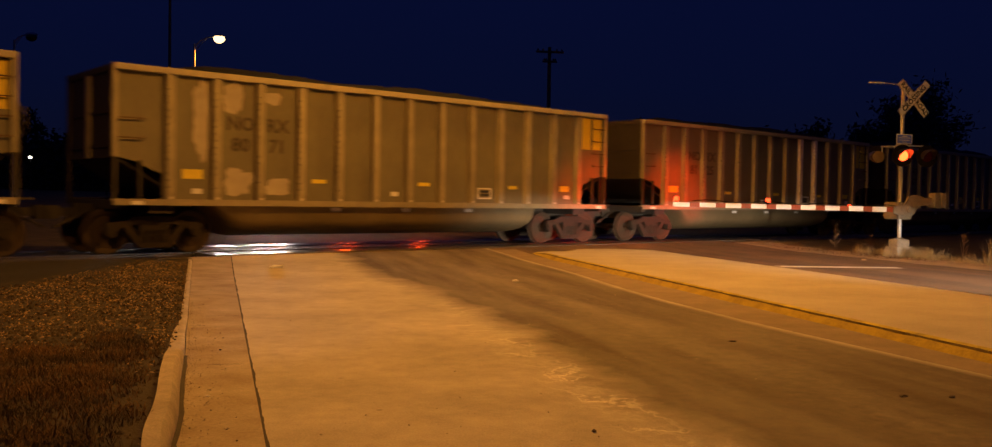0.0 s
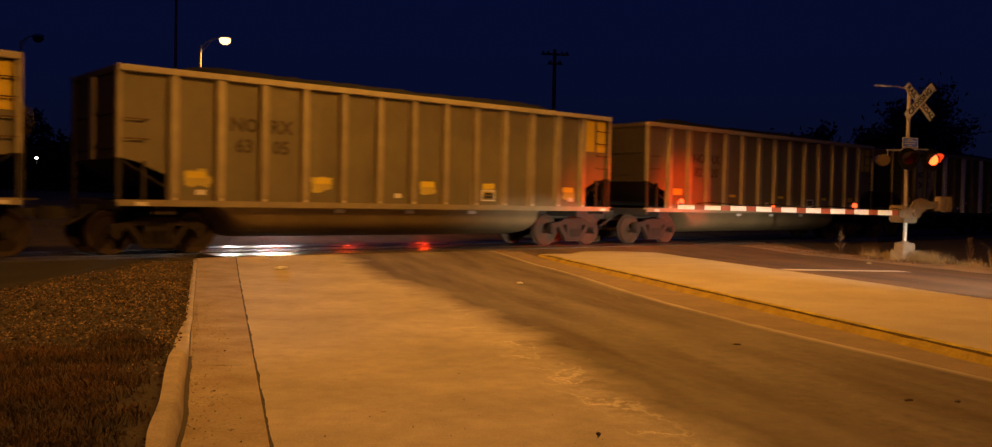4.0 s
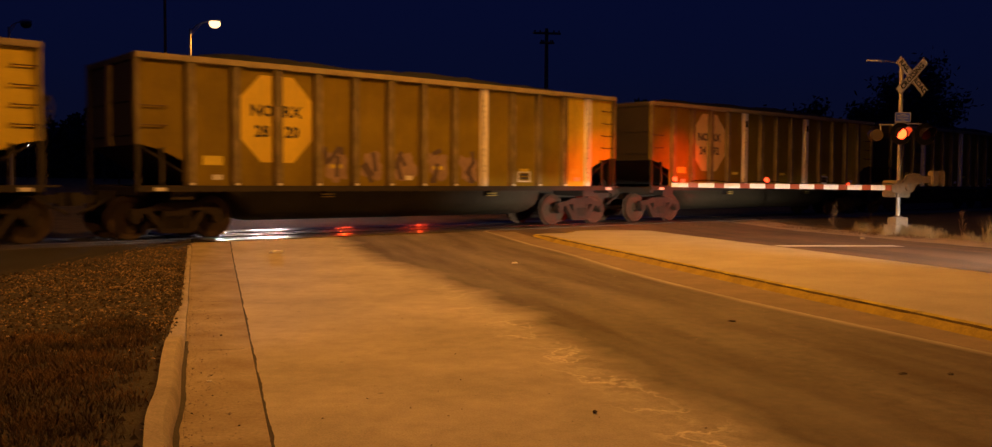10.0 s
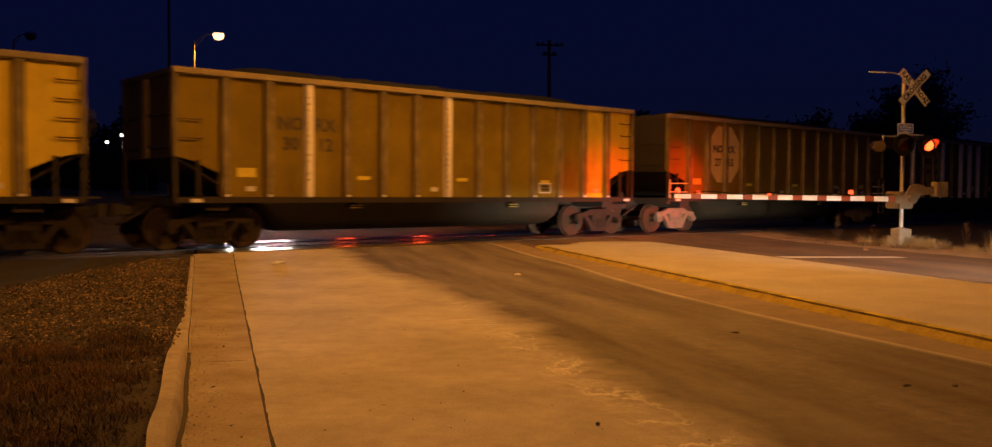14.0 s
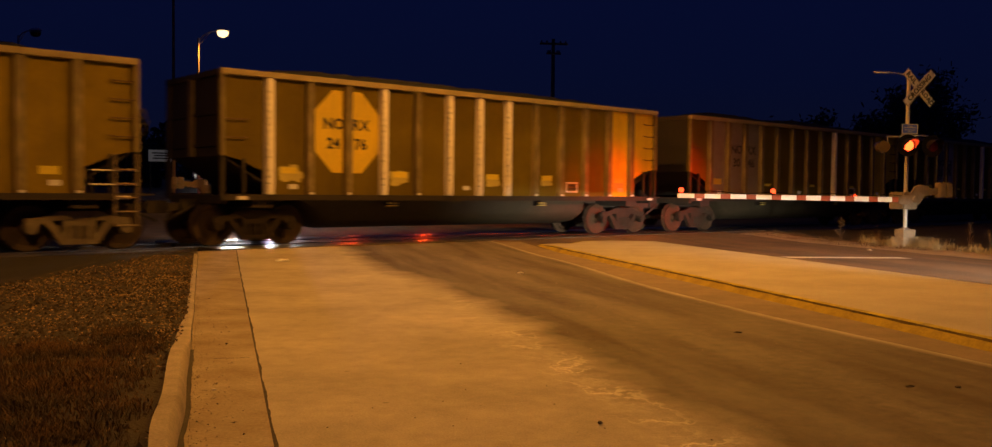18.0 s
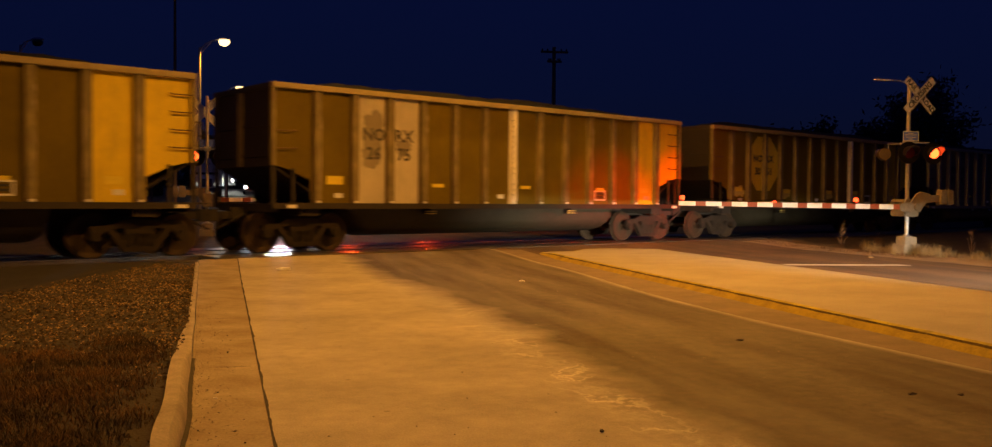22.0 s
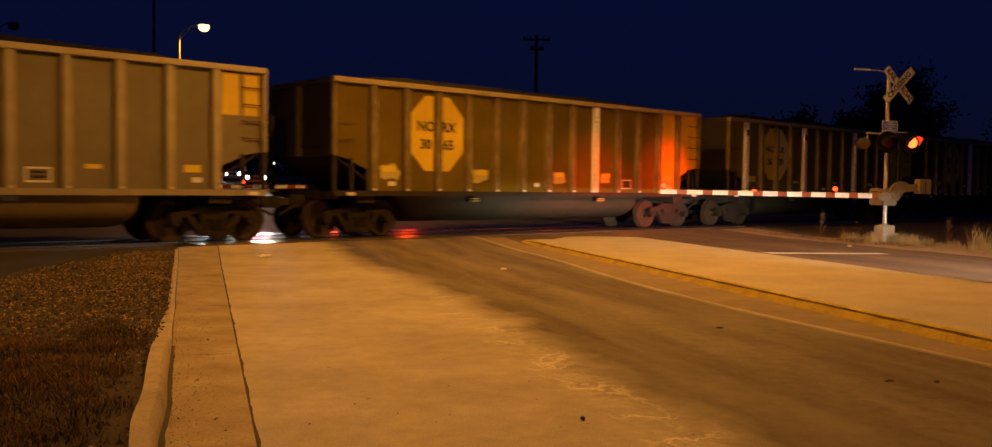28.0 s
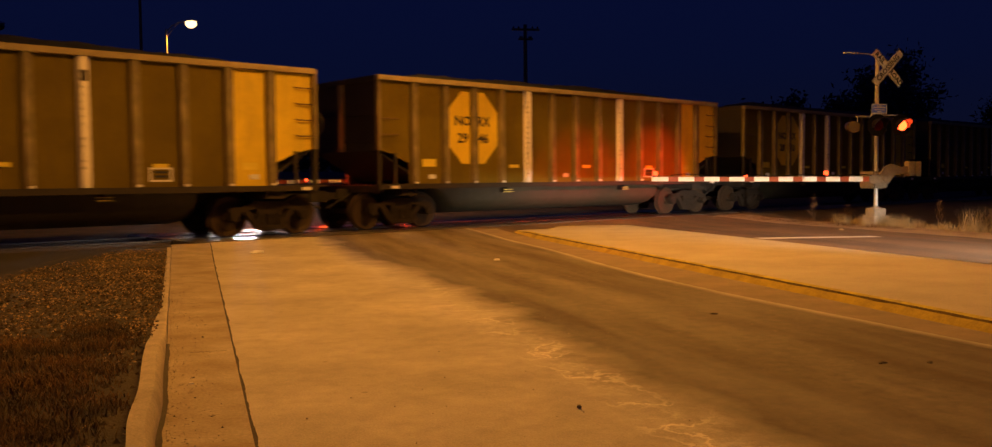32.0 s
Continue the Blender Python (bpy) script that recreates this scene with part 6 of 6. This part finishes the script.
def verges():
    rnd = random.Random(11)
    # near-black sheet: shade of the falling ground, painted as its colour
    tagged(part("track_side", sheet("track_side", -22, -1.25, -4, 30, "track_side_shade", 0.4, 0.3, lift=0.0, bumps=0.03, end0=lambda u: max(-4, verge_end(u) - 0.5), end1=lambda u: road_v(u, 18.2)), None), "dark ground beside the ballast, shade put into its colour", "ground", kind="structure")
    # gravel and leaf litter beside the kerb, up to the ballast
    tagged(part("verge", sheet("verge", -12, -0.60, -4, 22, "verge_soil", 0.4, 0.4, lift=verge_lift, bumps=0.03, end1=lambda u: max(-3.9, verge_end(u)), edge1=lambda v: -0.235 + 0.08 * smooth(8.8, 11, v) - 0.05 * max(v, 0)), None), "stony verge beside the kerb", "ground", kind="structure")
    pl = []
    for _ in range(19000):
        v = 4.5 + 14.5 * rnd.random()
        u = -0.30 - 0.05 * v - 9 * rnd.random() ** 1.3
        x, y = road_xy(u, v)
        if across_track(x, y) > 17.6 or v > verge_end(u) + 0.4 * noise.noise((x * 1.5, y * 1.5, 6)):
            continue
        keep = (0.04 + 0.96 * smooth(6.8, 9.8, v + 2.2 * noise.noise((x * 0.5, y * 0.5, 0)))) * (0.25 + 0.75 * smooth(-0.25, 0.2, noise.noise((x * 0.9, y * 0.9, 3))))
        if rnd.random() > keep:
            continue
        pl.append((x, y, level(x, y) + verge_lift(v) + 0.03 * noise.noise((x * 0.8, y * 0.8, 0)), rnd.choice((0.009, 0.012, 0.017, 0.024))))
    stones("verge_gravel", pl, "gravel", "loose brown gravel and crumbs on the verge", 5)
    pl = []
    for _ in range(14000):
        v = 3.6 + 12 * rnd.random()
        u = -0.16 - 0.10 * (1 - smooth(7.5, 10, v)) - 0.05 * v - 6 * rnd.random() ** 1.3
        x, y = road_xy(u, v)
        if v < verge_end(u) and rnd.random() < 0.15 + 0.85 * smooth(6.0, 9.0, v):
            pl.append((x, y, level(x, y) + verge_lift(v) + 0.03 * noise.noise((x * 0.8, y * 0.8, 0)), rnd.choice((0.008, 0.012, 0.02, 0.03))))
    stones("soil_clods", pl, "soil_clod", "dark clods of soil on the verge", 15)
    sp = []
    for _ in range(2300):
        v = 2.5 + 9.5 * rnd.random()
        u = -0.46 - 0.05 * v - 5.0 * rnd.random()
        x, y = road_xy(u, v)
        if v > 8.6 + 3.0 * noise.noise((x * 0.45, y * 0.45, 5)) + rnd.gauss(0, 0.5) or noise.noise((x * 1.1, y * 1.1, 8)) < -0.55:
            continue
        sp.append((x, y, 0.21, rnd.uniform(0.6, 1.2), verge_lift(v) + 0.03))
    blades("verge_grass", sp, "dark_grass", 0.025, 0.075, 0.0028, 1.5, 7, "short dull turf on the verge", 95)
    # dead leaves and straw lying among the stones
    verts, faces = [], []
    for _ in range(15000):
        v = 3.5 + 15 * rnd.random()
        u = -0.16 - 0.11 * (1 - smooth(7.5, 10, v)) - 0.05 * v - 8 * rnd.random() ** 1.2
        x, y = road_xy(u, v)
        if across_track(x, y) > 17.6 or v > verge_end(u) + 0.4 * noise.noise((x * 1.5, y * 1.5, 6)):
            continue
        if noise.noise((x * 0.75, y * 0.75, 9)) + 0.05 * (v - 9) < rnd.uniform(-0.35, 0.15) or rnd.random() > 0.10 + 0.90 * smooth(6.2, 9.2, v):
            continue
        z = level(x, y) + verge_lift(v) + 0.008 + 0.03 * noise.noise((x * 0.8, y * 0.8, 0))
        a, s = rnd.uniform(0, 6.28), rnd.uniform(0.005, 0.011) + 0.008 * rnd.random() ** 4 + 0.0008 * v
        w2 = s * rnd.uniform(0.25, 0.6)
        c, d = math.cos(a), math.sin(a)
        i = len(verts)
        verts += [(x - c * s, y - d * s, z), (x - d * w2, y + c * w2, z + rnd.uniform(0, 0.015)), (x + c * s, y + d * s, z + rnd.uniform(0, 0.02)), (x + d * w2, y - c * w2, z)]
        faces.append((i, i + 1, i + 2, i + 3))
    me = bpy.data.meshes.new("dead_leaves")
    me.from_pydata(verts, [], faces)
    me.materials.append(M["leaf_litter"])
    tagged(new("dead_leaves", me), "dead leaves and straw scattered over the verge", "leaves", kind="stuff")
    # crumbs swept against the kerb and over the lane
    pl = []
    for _ in range(800):
        v = 4.2 + 8 * rnd.random()
        u = -0.10 - 0.05 * v + 0.02 + 0.30 * rnd.random() ** 2.5
        x, y = road_xy(u, v)
        pl.append((x, y, level(x, y) + 0.002, rnd.uniform(0.003, 0.008)))
    for _ in range(260):
        u, v = 5.6 * rnd.random(), 3.5 + 16 * rnd.random()
        x, y = road_xy(u, v)
        pl.append((x, y, level(x, y) + 0.002, rnd.uniform(0.003, 0.010)))
    stones("road_grit", pl, "kerb", "pale grit and crumbs on the road and in the gutter", 12)
    pl = []
    for _ in range(130):
        v = rnd.choice((rnd.gauss(9.6, 0.9), rnd.uniform(4.5, 14), rnd.gauss(6.0, 0.8)))
        u = -0.085 - 0.05 * v + 0.34 * rnd.random() ** 1.6
        x, y = road_xy(u, v)
        pl.append((x, y, level(x, y) + 0.002, rnd.choice((0.002, 0.003, 0.004, 0.007))))
    stones("gutter_crumbs", pl, "soil_clod", "dark crumbs of soil in the gutter", 22)
    pl = []
    for _ in range(5000):
        a, b = rnd.uniform(-30, 60), TRACK_B + rnd.choice((-1, 1)) * rnd.uniform(1.2, 3.2)
        p = TRACK @ Vector((a, b, 0))
        u = (ROAD.inverted() @ p).x
        if -1.0 < u < 16.6:
            continue
        pl.append((p.x, p.y, RAIL - 0.17 - 0.1 * smooth(2.2, 3.2, abs(b - TRACK_B)), rnd.uniform(0.03, 0.055)))
    stones("ballast_stones", pl, "ballast", "grey ballast stones beside the rails", 6)
    # dry grass round the mast and along the approach lane
    sp = []
    for _ in range(170):
        u, v = 16.75 + 1.6 * rnd.random() ** 1.4, 9.0 + 14 * rnd.random()
        x, y = road_xy(u, v)
        if v > 18.5 and noise.noise((x * 0.8, y * 0.8, 4)) < -0.05:
            continue
        sp.append((x, y, 0.16, rnd.uniform(0.5, 1.2)))
    for _ in range(16):
        sp.append((NEAR_MAST[0] + rnd.uniform(-0.5, 0.6), NEAR_MAST[1] + rnd.uniform(-0.55, 0.2), 0.12, 1.2))
    for _ in range(12):
        sp.append((*road_xy(17.1 + 0.9 * rnd.random(), 16.0 + 2.0 * rnd.random()), 0.2, 2.2))
    blades("dry_grass", sp, "dry_grass", 0.05, 0.34, 0.0045, 1.0, 9, "pale dry grass tufts beside the approach lane", 60)
    sp = []
    for _ in range(160):
        u, v = 15.9 + 2.0 * rnd.random(), 18.5 + 10 * rnd.random()
        x, y = road_xy(u, v)
        if across_track(x, y) < 17.9:
            sp.append((x, y, 0.22, rnd.uniform(0.4, 1.2)))
    blades("brown_grass", sp, "brown_grass", 0.03, 0.14, 0.004, 1.2, 19, "low brown grass between the shoulder and the rails", 50)
    # rubble along the edge by the rails
    pl = []
    for _ in range(3000):
        u, v = rnd.uniform(13.2, 17.4), 0
        v = road_v(u, rnd.gauss(17.0, 0.55))
        if u < 15.9 and rnd.random() < 0.65:
            continue
        x, y = road_xy(u, v)
        pl.append((x, y, level(x, y) + 0.0, rnd.choice((0.006, 0.008, 0.011, 0.018))))
    stones("edge_rubble", pl, "dirt_crumb", "brown rubble along the road's edge by the rails", 8)


verges()


def weed(x, y, h, seed):
    rnd = random.Random(seed)
    we = thing("weed", pose(x, y, level(x, y) - 0.05), "tall dry weed stalk beside the road", "plant", "dry weeds")
    bm = bmesh.new()
    rod(bm, (0, 0, 0), (0.06, 0.02, h), 0.007, 0.002, 6)
    part("stem", bm, "brown_grass", we)
    bm = bmesh.new()
    for i in range(36):
        z = h * (0.1 + 0.9 * rnd.random())
        a = rnd.uniform(0, 6.28)
        l = (0.17 * (1.1 - z / h) + 0.03) * rnd.uniform(0.3, 1.2)
        p = Vector((0.06 * z / h, 0.02 * z / h, z))
        q = p + Vector((l * math.cos(a), l * math.sin(a), 1.1 * l))
        rod(bm, p, q, 0.0018, 0.005, 4)
    part("seed_head", bm, "brown_grass", we)


weed(*road_xy(16.7, 23.0), 0.85, 1)
weed(*road_xy(17.3, 22.2), 0.55, 2)
weed(*road_xy(17.6, 19.0), 0.75, 3)
weed(*road_xy(17.2, 17.0), 0.6, 4)


def tree(x, y, h, seed):
    rnd = random.Random(seed)
    tr = thing("tree", pose(x, y, level(x, y) - 0.1), "dark tree against the night sky", "tree", "trees behind the rails")
    bm = bmesh.new()
    rod(bm, (0, 0, 0), (0.1, 0, h * 0.45), 0.22, 0.13, 9)
    limbs = []
    for i in range(9):
        a = i * 2.4 + rnd.random()
        z = h * rnd.uniform(0.28, 0.5)
        e = Vector((math.cos(a) * h * rnd.uniform(0.14, 0.24), math.sin(a) * h * rnd.uniform(0.14, 0.24), z + h * rnd.uniform(0.2, 0.42)))
        rod(bm, (0.08, 0, z), e, 0.08, 0.02, 6)
        limbs.append((Vector((0.08, 0, z)), e))
    part("trunk", bm, "bark", tr)
    verts, faces = [], []
    for p, q in limbs:
        for _ in range(420):
            c = p.lerp(q, rnd.uniform(0.35, 1.12)) + Vector((rnd.gauss(0, 1), rnd.gauss(0, 1), rnd.gauss(0, 0.8))) * h * 0.055
            n1 = Vector((rnd.gauss(0, 1), rnd.gauss(0, 1), rnd.gauss(0, 1))).normalized()
            n2 = n1.orthogonal().normalized()
            s = rnd.uniform(0.12, 0.28)
            i = len(verts)
            verts += [tuple(c - n1 * s), tuple(c + n2 * s * 0.5), tuple(c + n1 * s), tuple(c - n2 * s * 0.5)]
            faces.append((i, i + 1, i + 2, i + 3))
    me = bpy.data.meshes.new("crown")
    me.from_pydata(verts, [], faces)
    me.materials.append(M["leaf"])
    part("crown", me, None, tr)


tree(26.5, 60.0, 9.5, 1)
tree(30.5, 64.0, 10.5, 2)
tree(22.0, 66.0, 7.5, 3)
tree(38.0, 62.0, 8.0, 4)


def far_hedge(x0, x1, y, h, seed, words, gap=None):
    """A dark line of bushes far behind the rails: many leaf clumps."""
    rnd = random.Random(seed)
    verts, faces = [], []
    for _ in range(int((x1 - x0) * 260)):
        x = rnd.uniform(x0, x1)
        if gap and gap[0] < x < gap[1]:
            continue
        top = h * (0.65 + 0.5 * noise.noise((x * 0.16, seed, 0)) + 0.25 * noise.noise((x * 0.7, seed, 1)))
        c = Vector((x, y + rnd.uniform(-1.5, 1.5), level(x, y) + top * rnd.random()))
        n1 = Vector((rnd.gauss(0, 1), rnd.gauss(0, 1), rnd.gauss(0, 1))).normalized()
        n2 = n1.orthogonal().normalized()
        s = rnd.uniform(0.25, 0.55)
        i = len(verts)
        verts += [tuple(c - n1 * s), tuple(c + n2 * s * 0.6), tuple(c + n1 * s), tuple(c - n2 * s * 0.6)]
        faces.append((i, i + 1, i + 2, i + 3))
    me = bpy.data.meshes.new("hedge")
    me.from_pydata(verts, [], faces)
    me.materials.append(M["leaf"])
    tagged(new("hedge", me), words, "hedge", kind="stuff")


far_hedge(-75, 75, 84, 6.0, 1, "dark line of bushes far behind the rails", (-32, -5))
far_hedge(-110, 30, 175, 17.0, 2, "dark woods at the end of the far road")


# ---- litter ----
def crumpled(name, u, v, w, material, words, seed, lift=0.012):
    rnd = random.Random(seed)
    bm = bmesh.new()
    bmesh.ops.create_icosphere(bm, subdivisions=2, radius=1)
    for vt in bm.verts:
        k = 0.75 + 0.5 * noise.noise(vt.co * 2.3 + Vector((seed, 0, 0)))
        vt.co = Vector((vt.co.x * w * k, vt.co.y * w * 0.55 * k, max(-0.01, vt.co.z * w * 0.35 * k)))
    x, y = road_xy(u, v)
    ob = part(name, bm, material, at=pose(x, y, level(x, y) + lift, 0, 0, seed * 40))
    return tagged(ob, words, "litter")


crumpled("paper_scrap", 0.53, 17.44, 0.17, "paper", "crumpled white paper scrap on the road", 1)
crumpled("clod", 2.0, 4.98, 0.030, "tie", "dark clod of dirt on the road", 2)
crumpled("clod", 4.39, 14.6, 0.10, "paper", "pale flattened scrap on the road", 3, 0.0)
crumpled("clod", 4.67, 8.0, 0.055, "tie", "dark flat scrap on the asphalt", 4, 0.0)
crumpled("clod", 4.59, 5.47, 0.045, "tie", "dark flat scrap on the asphalt", 5, 0.0)
crumpled("clod", 4.93, 5.38, 0.05, "tie", "dark flat scrap on the asphalt", 6, 0.0)
crumpled("clod", 14.9, 19.3, 0.12, "gravel", "brown clod beside the stop line", 7)
crumpled("clod", -0.22, 8.3, 0.02, "tie", "dark crumb in the gutter", 8)
crumpled("clod", -0.25, 6.4, 0.022, "paper", "pale pebble in the gutter", 9)


# ---- what moves ----
LIT_A = [(0.38, 1.28), (2.07, 2.85), (3.65, 4.75), (5.25, 6.25), (6.8, 7.75), (8.35, 9.25), (10.98, 12.35), (13.6, 14.4), (15.2, 15.97), (16.7, 17.6), (18.4, 19.3), (19.98, 20.7), (21.5, 22.5), (23.5, 24.2), (24.7, 25.5), (26.3, 27.1), (27.9, 29.05), (29.8, 30.6), (31.4, 33.0)]


def blink_rows(phase, on, off):
    a, b = (on, off) if phase == "A" else (off, on)
    rows = [(0.0, b)]
    for t0, t1 in LIT_A:
        for t, m in ((t0 - 0.04, b), (t0, a), (t1 - 0.04, a), (t1, b)):
            if rows[-1][0] + 0.02 < t < SECONDS - 0.05:
                rows.append((t, m))
    rows.append((SECONDS, rows[-1][1]))
    return rows


def motions():
    for k, car in CARS.items():
        walk(car, [(t, car_place(k, t)) for t in range(0, 33)])
    # wheels: one turn of the key set for each place in a truck, shared by the alike wheelsets
    for e in (-1, 1):
        sets = [w for s, w in WHEELSETS if s == e]
        rows = []
        for i in range(0, 481):
            t = i * 2 / FPS
            rows.append((t, pose(e * 0.89, 0, 0.457) @ Matrix.Rotation(-train_run(t) / 0.457, 4, "Y")))
        walk(sets[0], rows)
        src = sets[0].animation_data
        for w in sets[1:]:
            w.rotation_mode = "QUATERNION"
            w.animation_data_create()
            w.animation_data.action = src.action
            w.animation_data.action_slot = src.action_slot
    for phase, lens, on, off in LENSES:
        walk(lens, blink_rows(phase, on, off))


motions()
